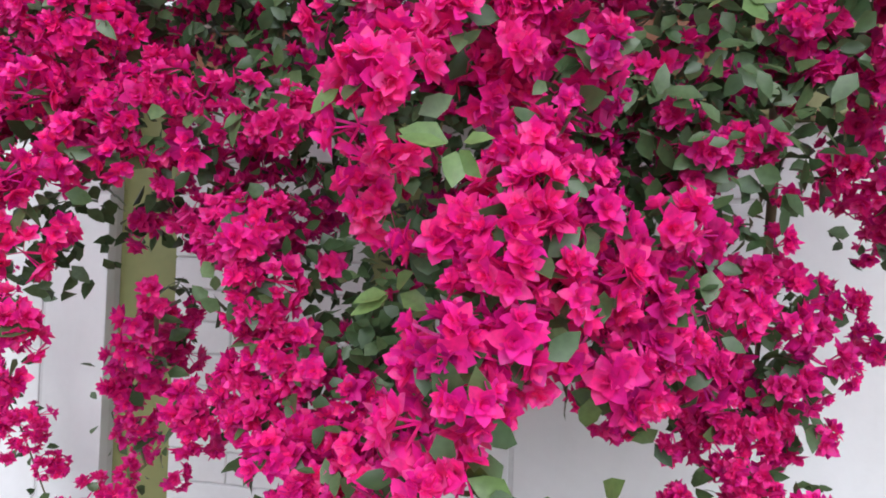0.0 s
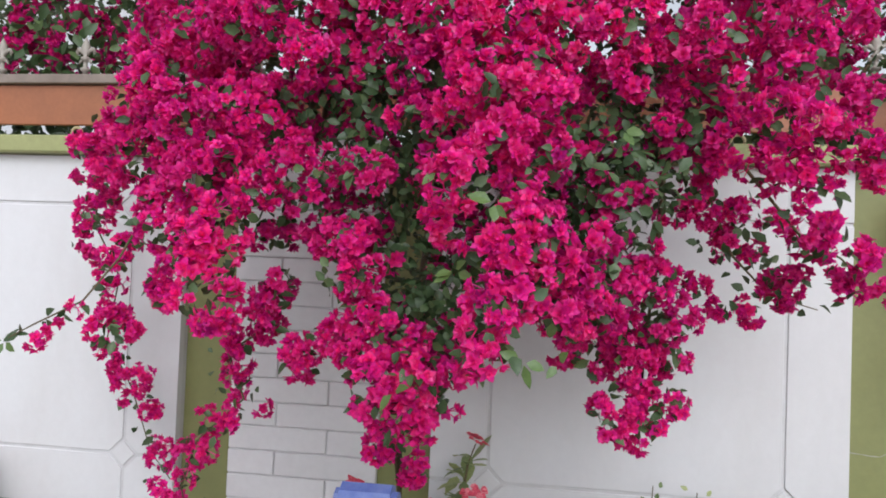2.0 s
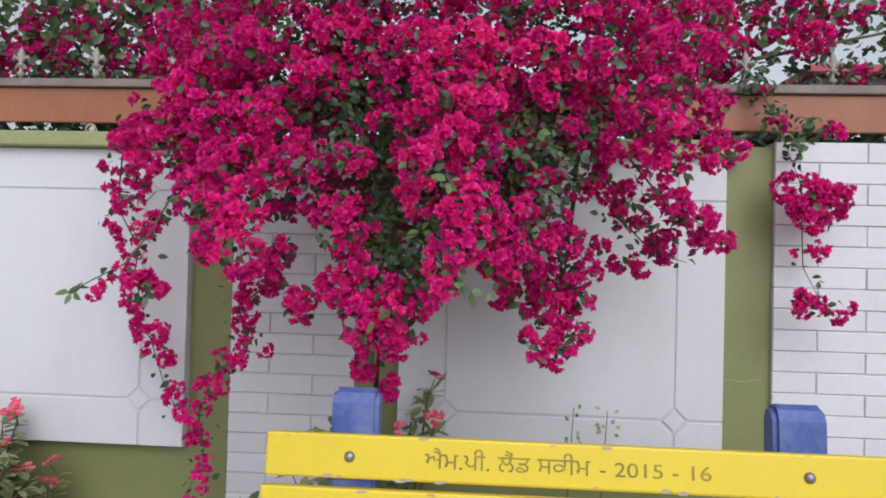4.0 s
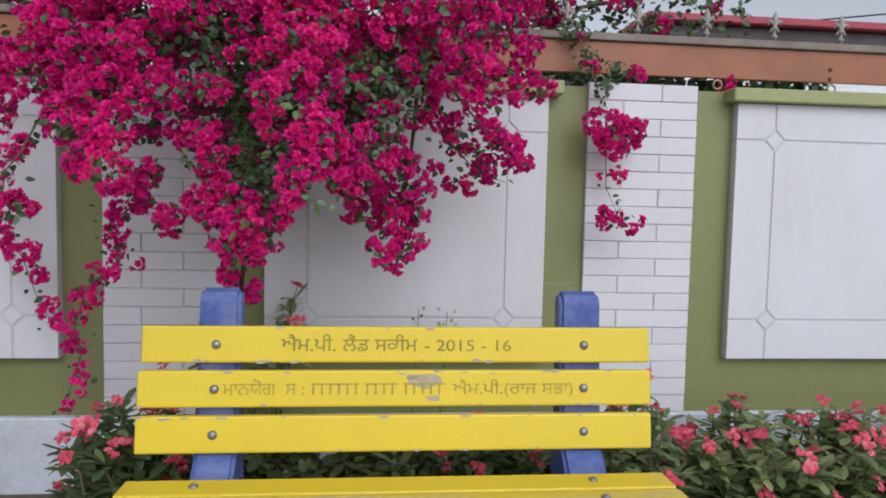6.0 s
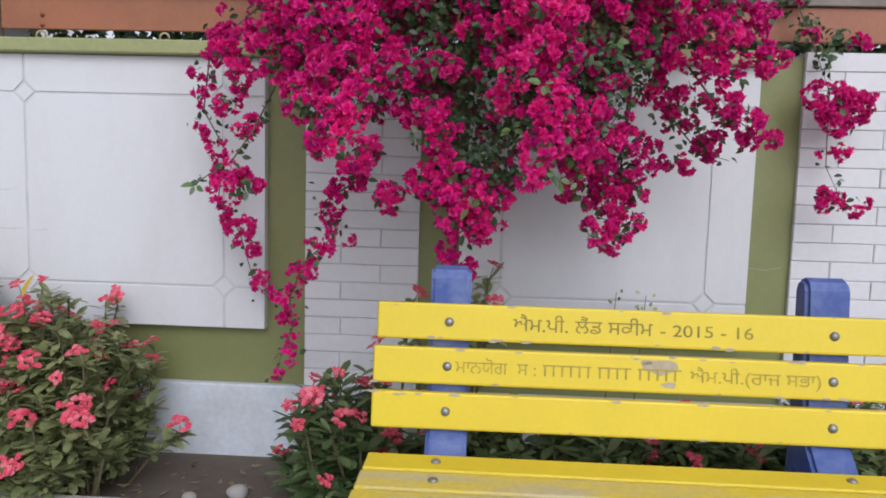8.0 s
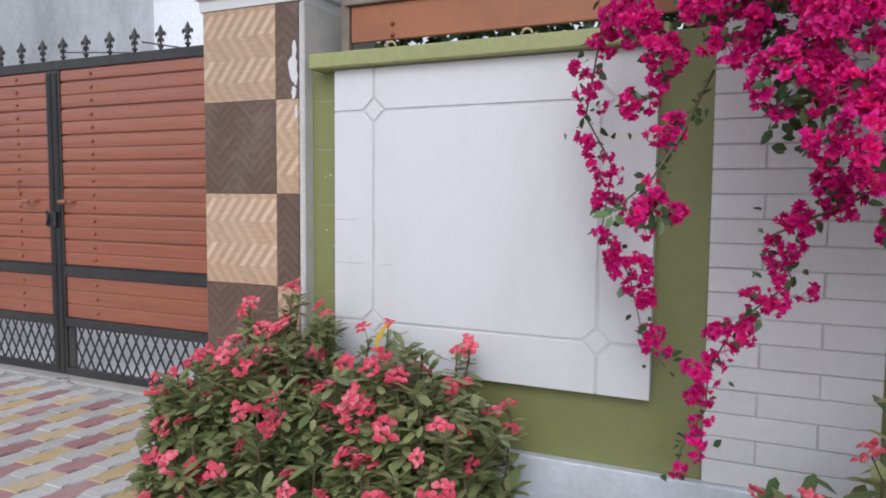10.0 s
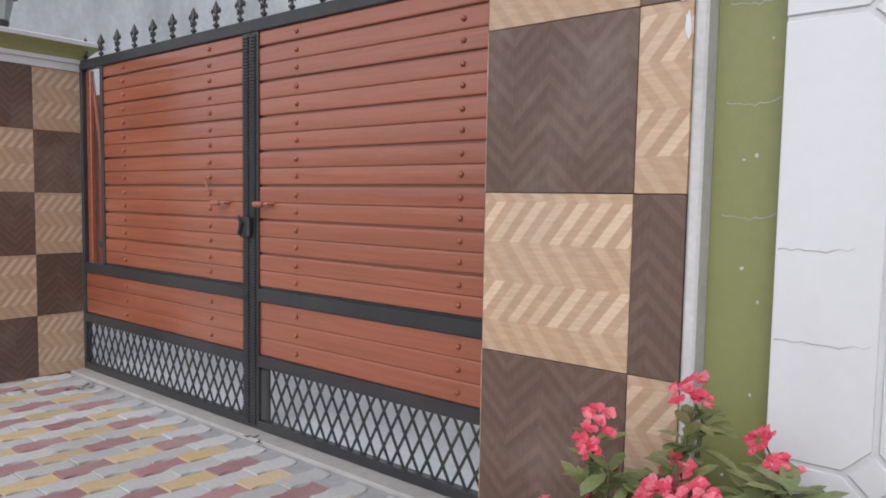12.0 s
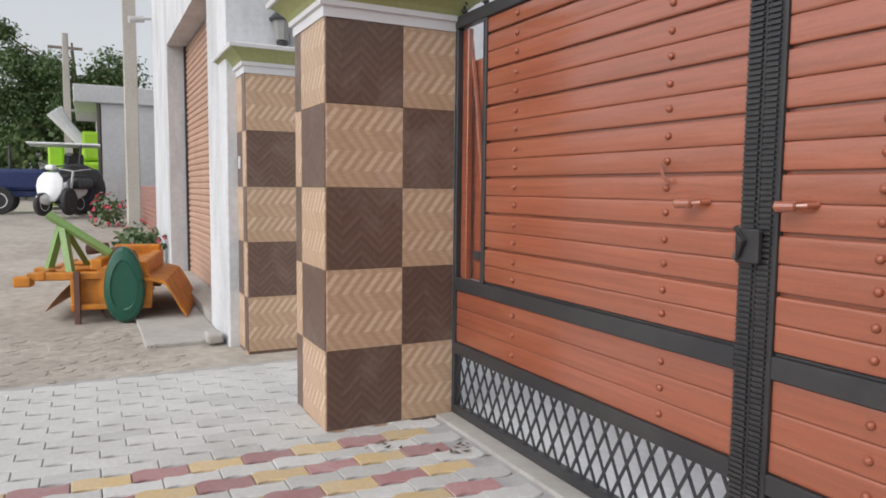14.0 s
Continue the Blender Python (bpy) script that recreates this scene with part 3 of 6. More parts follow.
def gate_leaf(x0, x1, meet_left, wicket):
    ob = thing("gate_leaf", ((x0 + x1) / 2, GY, 0), "red-brown boarded gate leaf, black frame, lattice foot", "gate", "gate leaves")
    inv = Matrix.Translation(-ob.location)
    def bar(name, *a, bev=0.003):
        return part(name, bx(*a, bev=bev), BLACK, ob, at=inv)
    xl, xr = (x0 + 0.060, x1 - 0.03) if meet_left else (x0 + 0.03, x1 - 0.060)
    bar("top_rail", x0, x1, GY - 0.012, GY + 0.035, 1.995, 2.055)
    bar("mid_rail", xl, xr, GY - 0.010, GY + 0.03, 0.664, 0.730)
    bar("lower_rail", xl, xr, GY - 0.010, GY + 0.03, 0.330, 0.390)
    bar("bottom_rail", xl, xr, GY - 0.010, GY + 0.03, 0.008, 0.055)
    m0, m1 = (x0, xl - 0.001) if meet_left else (xr + 0.001, x1)
    o0, o1 = (xr + 0.001, x1) if meet_left else (x0, xl - 0.001)
    bar("meeting_stile", m0, m1, GY - 0.010, GY + 0.035, 0.008, 1.994)
    bar("hinge_stile", o0, o1, GY - 0.008, GY + 0.035, 0.008, 1.994)
    rm = bmesh.new()
    for i in range(122):
        box(rm, m0 + 0.006, m1 - 0.014 if meet_left else m1 - 0.006, GY - 0.019, GY - 0.0105, 0.03 + i * 0.016, 0.039 + i * 0.016)
    part("ribbed_strip", rm, BLACK, ob, "black ribbed metal strip", at=inv)
    xs0 = xl + (0.285 if wicket else 0.0)
    cols = (-3.22, -3.70, -4.675) if meet_left else (-5.385, -6.306)
    def board(a, b, z0, z1, step, low=0.0022, high=0.0022):
        bd = part("board", board_mesh(a, b, z0, z1, step, low, high), BOARD, ob, at=inv, smooth=True)
        for c in cols:
            if a < c < b:
                part("bolt", BOLT, None, bd, at=Matrix.Translation((c, GY + step, (z0 + z1) / 2)) @ pose(0, 0, 0, 90))
    bar("filler_strip", xs0 + 0.001, xr - 0.001, GY + 0.006, GY + 0.016, 0.731, 0.7395, bev=0.001)
    z = 0.741
    k = 0
    while z < 1.99:
        top = min(z + (0.0795 if k % 2 == 0 else 0.0785), 1.994)
        if top - z > 0.02:
            board(xs0 + 0.001, xr - 0.001, z, top, 0.001 if k % 2 == 0 else 0.0, *((0.006, 0.0030) if k % 2 == 0 else (0.0030, 0.006)))
        z = top + (0.0012 if k % 2 == 0 else 0.0096)
        k += 1
    for i in range(3):
        board(xl + 0.001, xr - 0.001, 0.392 + i * 0.0905, 0.392 + i * 0.0905 + 0.0893, 0.004, 0.003, 0.003)
    part("back_sheet", bx(xs0, xr, GY + 0.0165, GY + 0.021, 0.731, 1.99), BOARD, ob, at=inv)
    part("back_sheet", bx(xl, xr, GY + 0.0165, GY + 0.021, 0.391, 0.663), BOARD, ob, at=inv)
    zl0, zl1 = 0.055, 0.330
    n, pitch, lean = int((xr - xl) / 0.082) + 4, 0.082, 0.145
    lm = bmesh.new()
    for i in range(-3, n):
        for sgn, yy in ((1, 0.0), (-1, 0.007)):
            a = xl + i * pitch + (0 if sgn > 0 else lean)
            p, q = Vector((a, GY + 0.006 + yy, zl0)), Vector((a + sgn * lean, GY + 0.006 + yy, zl1))
            for lo in (xl, xr):
                side = 1 if lo == xl else -1
                if (p.x - lo) * side < 0 and (q.x - lo) * side < 0:
                    p = None
                    break
                if (p.x - lo) * side < 0:
                    p = p + (q - p) * ((lo - p.x) / (q.x - p.x))
                if (q.x - lo) * side < 0:
                    q = p + (q - p) * ((lo - p.x) / (q.x - p.x))
            if p is None or (q - p).length < 0.01:
                continue
            d = (q - p).normalized()
            w = Vector((d.z, 0, -d.x)) * 0.0058
            v = [lm.verts.new(c + Vector((0, e, 0))) for e in (0, 0.006) for c in (p - w, p + w, q + w, q - w)]
            for f in ((0, 1, 2, 3), (7, 6, 5, 4), (0, 3, 7, 4), (1, 5, 6, 2), (0, 4, 5, 1), (3, 2, 6, 7)):
                lm.faces.new([v[j] for j in f])
    bmesh.ops.recalc_face_normals(lm, faces=lm.faces)
    part("lattice", lm, BLACK, ob, "black diamond lattice of flat bars", at=inv)
    sm = bmesh.new()
    fleur(sm, 0, 0, 0, 1.0)
    sp = mesh_of(sm, "spear", BLACK, True)
    x = x0 + (0.080 if meet_left else 0.058)
    while x < x1 - 0.02:
        part("spear", sp, None, ob, at=inv @ Matrix.Translation((x, GY + 0.012, 2.055)))
        x += 0.2115
    if wicket:
        bar("wicket_stile", xs0 - 0.03, xs0, GY - 0.010, GY + 0.03, 0.731, 1.994)
        part("board", bx(xl + 0.002, xs0 - 0.032, GY + 0.07, GY + 0.085, 0.72, 1.84, bev=0.004), BOARD, ob, at=inv)
        part("brace", tube(bmesh.new(), [(xl + 0.03, GY + 0.05, 1.97), (xl + 0.10, GY + 0.055, 1.6), (xs0 - 0.06, GY + 0.06, 0.74)], 0.011, 8), BOARD, ob, "bent red-brown brace bar", at=inv)
        part("brace", bx(xl + 0.004, xl + 0.06, GY + 0.02, GY + 0.05, 0.715, 1.99, bev=0.003), BOARD, ob, at=inv)
        bar("latch", xl + 0.09, xl + 0.15, GY + 0.045, GY + 0.066, 0.83, 0.875)
    if meet_left:
        bar("ground_bolt", xl + 0.012, xl + 0.07, GY - 0.006, GY + 0.02, 0.06, 0.325, bev=0.008)
    hx = x0 + 0.08 if meet_left else x1 - 0.275
    hm = bmesh.new()
    tube(hm, [(hx, GY - 0.052, 1.150), (hx + 0.004, GY - 0.051, 1.150), (hx + 0.052, GY - 0.040, 1.151), (hx + 0.056, GY - 0.039, 1.151)], [0.012, 0.016, 0.015, 0.011], 12)
    tube(hm, [(hx + 0.045, GY - 0.042, 1.151), (hx + 0.078, GY - 0.028, 1.154), (hx + 0.088, GY + 0.003, 1.156)], [0.007, 0.007, 0.009], 8)
    part("handle", hm, BOARD, ob, "red-brown painted pull handle", at=inv)
    return ob


gate_leaf(-5.016, -3.085, True, False)
lf = gate_leaf(-6.878, -5.020, False, True)
linv = Matrix.Translation(-lf.location)
lm = bmesh.new()
box(lm, -5.070, -4.990, GY - 0.045, GY - 0.020, 0.985, 1.085, bev=0.006)
tube(lm, [(-5.06, GY - 0.05, 1.09), (-5.035, GY - 0.055, 1.05), (-5.055, GY - 0.055, 1.0)], [0.008, 0.012, 0.009], 8)
part("lock", lm, BLACK, lf, "black box lock with padlock", at=linv)
part("door_pull", tube(bmesh.new(), [(-5.40, GY - 0.012, 1.275), (-5.385, GY - 0.03, 1.27), (-5.375, GY - 0.028, 1.235), (-5.36, GY - 0.012, 1.215)], 0.006, 6), BOARD, lf, at=linv)

# ---- bench ----
bench = thing("park_bench", (0.31, 0.75, 0.0), "yellow slatted park bench on blue concrete posts, worn seat", "bench")
binv = Matrix.Translation(-bench.location)
SX0, SX1 = -0.492, 1.098


def post_mesh(x0, x1):
    """One upright with a rounded head, a seat arm and a front leg."""
    m = bmesh.new()
    pts = [(0.80, -0.02), (0.80, 0.33), (0.16, 0.33), (0.16, -0.02), (0.07, -0.02), (0.07, 0.372), (0.66, 0.372), (0.745, 0.46), (0.792, 0.80), (0.80, 0.90), (0.815, 0.925), (0.84, 0.935), (0.868, 0.925), (0.882, 0.895), (0.878, 0.80), (0.86, 0.45), (0.88, -0.02)]
    a = [m.verts.new((x0, y, z)) for y, z in pts]
    b = [m.verts.new((x1, y, z)) for y, z in pts]
    f0 = m.faces.new(a)
    f1 = m.faces.new(b[::-1])
    for i in range(len(pts)):
        m.faces.new((a[i], b[i], b[(i + 1) % len(pts)], a[(i + 1) % len(pts)]))
    bmesh.ops.recalc_face_normals(m, faces=m.faces)
    bmesh.ops.bevel(m, geom=list({e for f in (f0, f1) for e in f.edges}), offset=0.012, segments=2, affect="EDGES")
    return m


for x0, x1 in ((-0.332, -0.206), (0.812, 0.946)):
    part("post", post_mesh(x0, x1), BLUE, bench, "chipped blue painted concrete post", at=binv)

m = bmesh.new()
lathe(m, [(0.0145, 0), (0.014, 0.004), (0.008, 0.009), (0.002, 0.010)], 10)
BBOLT = mesh_of(m, "bolt", ZINC, True)


def chips(seed, length, lo, hi, n):
    """Small irregular flakes where the paint has gone."""
    r = random.Random(seed)
    m = bmesh.new()
    for _ in range(n):
        cx, cz = r.uniform(-length / 2, length / 2), r.choice((lo, hi)) + r.uniform(-0.004, 0.004)
        s = r.uniform(0.003, 0.012)
        vs = [m.verts.new((cx + 1.7 * s * math.cos(t) * r.uniform(0.5, 1.3), 0, cz + 0.5 * s * math.sin(t) * r.uniform(0.5, 1.2))) for t in (k * math.pi / 4 for k in range(8))]
        m.faces.new(vs)
    return m


BACK = []
for i, (zc, yf) in enumerate(((0.769, 0.752), (0.635, 0.733), (0.500, 0.712))):
    tilt = pose(0, 0, 0, -8)
    at = Matrix.Translation(((SX0 + SX1) / 2 + (0.0, -0.002, -0.003)[i], yf + 0.018, zc)) @ tilt
    L = SX1 - SX0 + (0.0, 0.012, 0.012)[i]
    sl = part("slat", bx(-L / 2, L / 2, -0.018, 0.018, -0.056, 0.056, bev=0.007, seg=2), YELLOW, bench, at=binv @ at)
    for bxp in (-0.270, 0.880):
        part("bolt", BBOLT, None, sl, at=Matrix.Translation((bxp - 0.303, -0.018, 0.0)) @ pose(0, 0, 0, 90))
    part("paint_chip", chips(i + 3, L, -0.050, 0.050, 16), CHIP, sl, "bare grey flakes in the paint", at=(0, -0.0186, 0))["kind"] = "stuff"
    BACK.append(sl)
for i, yf in enumerate((0.505, 0.385, 0.265, 0.145)):
    L = SX1 - SX0 + 0.006 * i
    sl = part("slat", bx(-L / 2, L / 2, -0.054, 0.054, -0.016, 0.016, bev=0.006, seg=2), WORN if i in (1, 2) else YELLOW, bench, "yellow slat worn to bare grey" if i in (1, 2) else "", at=binv @ Matrix.Translation(((SX0 + SX1) / 2, yf + 0.054, 0.390 - 0.002 * i)))
    for bxp in (-0.29, 0.862):
        part("bolt", BBOLT, None, sl, at=(bxp - 0.303, 0.0, 0.0155))


def lettering(slat, words, x, z, size, width, ink):
    cu = bpy.data.curves.new("lettering", "FONT")
    cu.body, cu.size, cu.extrude = words, size, 0.0004
    cu.materials.append(ink)
    ob = new("lettering", cu)
    bpy.context.view_layer.update()
    w = max(ob.dimensions.x, 0.01)
    ob.parent = slat
    ob.matrix_basis = Matrix.Translation((x, -0.0192, z)) @ pose(0, 0, 0, 90) @ Matrix.Diagonal((width / w, 1, 1, 1))
    ob["label"] = "faded black stencilled lettering"
    return ob


mid = 0.303
lettering(BACK[0], "ਐਮ.ਪੀ. ਲੈਂਡ ਸਕੀਮ", -0.075 - mid, -0.020, 0.058, 0.42, INK)
lettering(BACK[0], "- 2015 - 16", 0.365 - mid, -0.019, 0.050, 0.275, INK)
lettering(BACK[1], "ਮਾਨਯੋਗ  ਸ :", -0.245 - mid, -0.018, 0.054, 0.245, INKF)
lettering(BACK[1], "ਐਮ.ਪੀ.(ਰਾਜ ਸਭਾ)", 0.46 - mid, -0.018, 0.052, 0.385, INKF)
bars = bmesh.new()
for a, b in ((0.02, 0.165), (0.185, 0.285), (0.305, 0.435)):
    box(bars, a - mid, b - mid, -0.0195, -0.0182, 0.012, 0.0165)
    k = a
    while k < b - 0.012:
        box(bars, k + 0.004 - mid, k + 0.010 - mid, -0.0195, -0.0182, -0.018, 0.012)
        k += 0.026
part("lettering", bars, INKF, BACK[1], "faded dark bars of painted writing")
wm = bmesh.new()
r = random.Random(5)
for cx, cz, s in ((0.37, 0.022, 0.055), (0.33, 0.035, 0.02), (0.40, -0.03, 0.025), (0.30, 0.046, 0.012)):
    wm.faces.new([wm.verts.new((cx - mid + s * math.cos(t) * r.uniform(0.7, 1.2), 0, max(-0.048, min(0.048, cz + 0.42 * s * math.sin(t) * r.uniform(0.7, 1.2))))) for t in (k * math.pi / 6 for k in range(12))])
part("worn_patch", wm, CHIP, BACK[1], "bare patch where the paint has flaked off", at=(0, -0.0184, 0))

# ---- plant pieces ----
def joined(name, chunks, material, parent, label="", at=None, stuff=True):
    """Many small pieces as one mesh; chunks are pairs of corner and triangle arrays."""
    counts = np.cumsum([0] + [len(v) for v, _ in chunks[:-1]])
    V = np.concatenate([v for v, _ in chunks]).astype(np.float32)
    T = np.concatenate([t + c for (_, t), c in zip(chunks, counts)]).astype(np.int32)
    me = bpy.data.meshes.new(name)
    me.vertices.add(len(V))
    me.vertices.foreach_set("co", V.ravel())
    me.loops.add(3 * len(T))
    me.loops.foreach_set("vertex_index", T.ravel())
    me.polygons.add(len(T))
    me.polygons.foreach_set("loop_start", np.arange(0, 3 * len(T), 3, dtype=np.int32))
    me.polygons.foreach_set("use_smooth", np.ones(len(T), dtype=bool))
    me.update(calc_edges=True)
    me.materials.append(material)
    if name == "":
        return me
    ob = new(name, me)
    if parent is not None:
        ob.parent = parent
        ob.matrix_basis = Matrix.Translation(-parent.location)
    if label:
        ob["label"] = label
    if stuff:
        ob["kind"] = "stuff"
    return ob


BLADE_T = np.array([(0, 1, 2), (0, 2, 3), (1, 4, 5), (1, 5, 2), (2, 5, 6), (2, 6, 3), (4, 7, 5), (5, 7, 6)])


def blade(length, width, curl, fold, w1=0.40, w2=0.72, wide2=0.72):
    """A pointed leaf along +x, folded on its midrib and curling up."""
    def row(t, w):
        z = curl * t * t * length
        return [(t * length, w / 2, z + fold * w), (t * length, 0, z), (t * length, -w / 2, z + fold * w)]
    return np.array([(0, 0, 0), *row(w1, width), *row(w2, width * wide2), (length, 0, curl * length)])


def frames_for(n_dir, roll):
    """Rotation matrices whose z axis lies along each direction."""
    z = n_dir / np.linalg.norm(n_dir, axis=1, keepdims=True)
    ref = np.where(np.abs(z[:, 2:3]) < 0.9, np.array([[0.0, 0, 1]]), np.array([[1.0, 0, 0]]))
    x = np.cross(ref, z)
    x /= np.linalg.norm(x, axis=1, keepdims=True)
    y = np.cross(z, x)
    c, s = np.cos(roll)[:, None], np.sin(roll)[:, None]
    return np.stack([c * x + s * y, -s * x + c * y, z], axis=2)


def floret(r):
    """A double flower: an outer and an inner ring of pointed bracts."""
    V, T = [], []
    for count, tilt, length, width, lift in ((5, 16, 0.0190, 0.0150, 0.0), (4, 42, 0.0165, 0.0125, 0.0015), (3, 68, 0.0115, 0.0085, 0.0025)):
        off = r.uniform(0, 6.28)
        for k in range(count):
            b = blade(length * r.uniform(0.8, 1.15), width * r.uniform(0.85, 1.1), r.uniform(-0.15, 0.35), r.uniform(0.10, 0.3), 0.42, 0.75, 0.66)
            a, e = off + k * 6.283 / count + r.uniform(-0.2, 0.2), math.radians(tilt + r.uniform(-14, 14))
            ry = np.array([(math.cos(e), 0, -math.sin(e)), (0, 1, 0), (math.sin(e), 0, math.cos(e))])
            rz = np.array([(math.cos(a), -math.sin(a), 0), (math.sin(a), math.cos(a), 0), (0, 0, 1)])
            T.append(BLADE_T + 8 * len(V))
            V.append(b @ ry.T @ rz.T + (0, 0, lift))
    return np.concatenate(V), np.concatenate(T)


def flower_cluster(seed, n, spread):
    r = random.Random(seed)
    chunks = []
    for i in range(n):
        u, a = r.uniform(0.0, 0.95), r.uniform(0, 6.283)
        z = 1 - u * 1.15
        q = math.sqrt(max(0.0, 1 - z * z))
        d = np.array([[q * math.cos(a), q * math.sin(a), z]])
        R = frames_for(d, np.array([r.uniform(0, 6.28)]))[0]
        v, t = floret(r)
        c = d[0] * spread * r.uniform(0.75, 1.15)
        chunks.append((v * r.uniform(0.8, 1.2) @ R.T + c, t))
        side = R[:, 0] * 0.0014
        chunks.append((np.array([-side, side, c * 1.06 + side, c * 1.06 - side]), np.array([(0, 1, 2), (0, 2, 3)])))
    c = np.cumsum([0] + [len(v) for v, _ in chunks[:-1]])
    return np.concatenate([v for v, _ in chunks]), np.concatenate([t + k for (_, t), k in zip(chunks, c)])


CLUSTERS = [flower_cluster(100 + i, 5 + i % 4, 0.0235) for i in range(12)]


def leaf_piece(seed, length, width):
    r = random.Random(seed)
    return blade(length, width, r.uniform(-0.35, 0.1), r.uniform(0.05, 0.2), 0.34, 0.70, 0.74), BLADE_T


LEAVES = [leaf_piece(i, 0.040 + 0.004 * (i % 4), 0.027 + 0.002 * (i % 3)) for i in range(8)]


def place(variants, pts, dirs, scale, r, sizes=None):
    """Copies of the pieces at points, standing along directions."""
    R = frames_for(dirs, r.uniform(0, 6.283, len(pts)))
    s = scale[0] + (scale[1] - scale[0]) * r.random(len(pts))
    pick = r.integers(0, len(variants), len(pts))
    full = s if sizes is None else s * sizes
    return [(variants[k][0] * sc @ m.T + p, variants[k][1]) for k, sc, m, p in zip(pick, full, R, pts)], R, s, pick


def shell(c, rad, n, r, front=0.35, inner=0.75):
    """Points on a lumpy ball, more of them towards the street."""
    d = r.normal(size=(n, 3))
    d[:, 1] -= front
    d /= np.linalg.norm(d, axis=1, keepdims=True)
    k = inner + (1.06 - inner) * r.random((n, 1))
    return np.array(c) + d * np.array(rad) * k, d


# ---- bougainvillea over the wall ----
boug = thing("bougainvillea", (0.0, 2.05, 0.0), "magenta double bougainvillea cascading over the boundary wall", "shrub")
# lumps of bloom: x, front y, z, size
LEFT_BLOOM = [(-0.59, 0.87, 1.90, 0.070), (-0.46, 0.86, 1.82, 0.050), (-0.72, 0.90, 1.87, 0.065), (-0.82, 0.92, 1.77, 0.066), (-0.72, 0.88, 1.68, 0.071), (-0.59, 0.86, 1.69, 0.069), (-0.93, 0.99, 1.68, 0.062), (-0.66, 0.82, 1.55, 0.061), (-0.56, 0.86, 1.53, 0.045), (-0.76, 0.86, 1.45, 0.061), (-0.61, 0.77, 1.43, 0.059), (-0.67, 0.76, 1.33, 0.049), (-0.58, 0.72, 1.28, 0.048), (-1.11, 1.12, 1.64, 0.038), (-1.12, 1.14, 1.46, 0.033), (-1.04, 1.09, 1.55, 0.044), (-1.04, 1.14, 1.37, 0.033), (-1.07, 1.17, 1.16, 0.049), (-0.89, 0.97, 1.59, 0.055)]
INNER_BLOOM = [(-0.50, 0.89, 1.58, 0.057), (-0.42, 0.92, 1.56, 0.045), (-0.32, 0.88, 1.56, 0.045), (-0.39, 0.95, 1.44, 0.059), (-0.48, 0.97, 1.48, 0.053), (-0.33, 0.91, 1.42, 0.051), (-0.37, 0.92, 1.35, 0.048), (-0.34, 0.92, 1.35, 0.036), (-0.60, 1.07, 1.43, 0.040), (-0.66, 1.22, 1.22, 0.038), (-0.59, 1.12, 1.31, 0.032), (-0.42, 0.97, 1.93, 0.066), (-0.35, 1.02, 1.85, 0.057), (-0.23, 0.92, 1.88, 0.057), (-0.20, 0.87, 1.77, 0.049), (-0.47, 1.02, 1.78, 0.044), (-0.22, 0.88, 1.68, 0.037), (-0.31, 0.97, 1.94, 0.053), (-0.16, 0.82, 1.61, 0.026)]
FRONT_BLOOM = [(-0.13, 0.84, 1.88, 0.059), (-0.01, 0.82, 1.88, 0.057), (-0.07, 0.80, 1.79, 0.057), (0.03, 0.80, 1.77, 0.051), (-0.11, 0.78, 1.70, 0.045), (-0.02, 0.73, 1.68, 0.049), (0.06, 0.76, 1.67, 0.044), (0.03, 0.72, 1.59, 0.048), (-0.04, 0.70, 1.58, 0.044), (-0.10, 0.64, 1.52, 0.036), (0.06, 0.73, 1.56, 0.036), (0.03, 0.70, 1.49, 0.040), (0.00, 0.66, 1.43, 0.039), (0.06, 0.70, 1.44, 0.035), (-0.04, 0.68, 1.39, 0.033), (0.02, 0.66, 1.37, 0.038), (-0.13, 0.76, 1.45, 0.018), (-0.03, 0.64, 1.32, 0.032), (0.02, 0.66, 1.32, 0.030), (0.07, 0.73, 1.37, 0.036), (-0.02, 0.61, 1.27, 0.029), (-0.05, 0.61, 1.21, 0.020), (0.00, 0.62, 1.23, 0.016)]
LOW_BLOOM = [(-0.40, 1.02, 1.19, 0.046), (-0.51, 1.07, 1.14, 0.045), (-0.32, 0.94, 1.16, 0.045), (-0.25, 0.92, 1.20, 0.053), (-0.17, 0.94, 1.19, 0.038), (-0.14, 0.95, 1.14, 0.033), (-0.28, 0.88, 1.11, 0.052), (-0.20, 0.87, 1.13, 0.053), (-0.29, 0.90, 1.05, 0.035), (-0.22, 0.88, 1.05, 0.051), (-0.16, 0.92, 1.06, 0.031), (-0.28, 1.02, 0.95, 0.036), (-0.22, 1.10, 0.89, 0.017), (-0.27, 0.94, 1.25, 0.031), (-0.33, 0.94, 1.26, 0.041)]
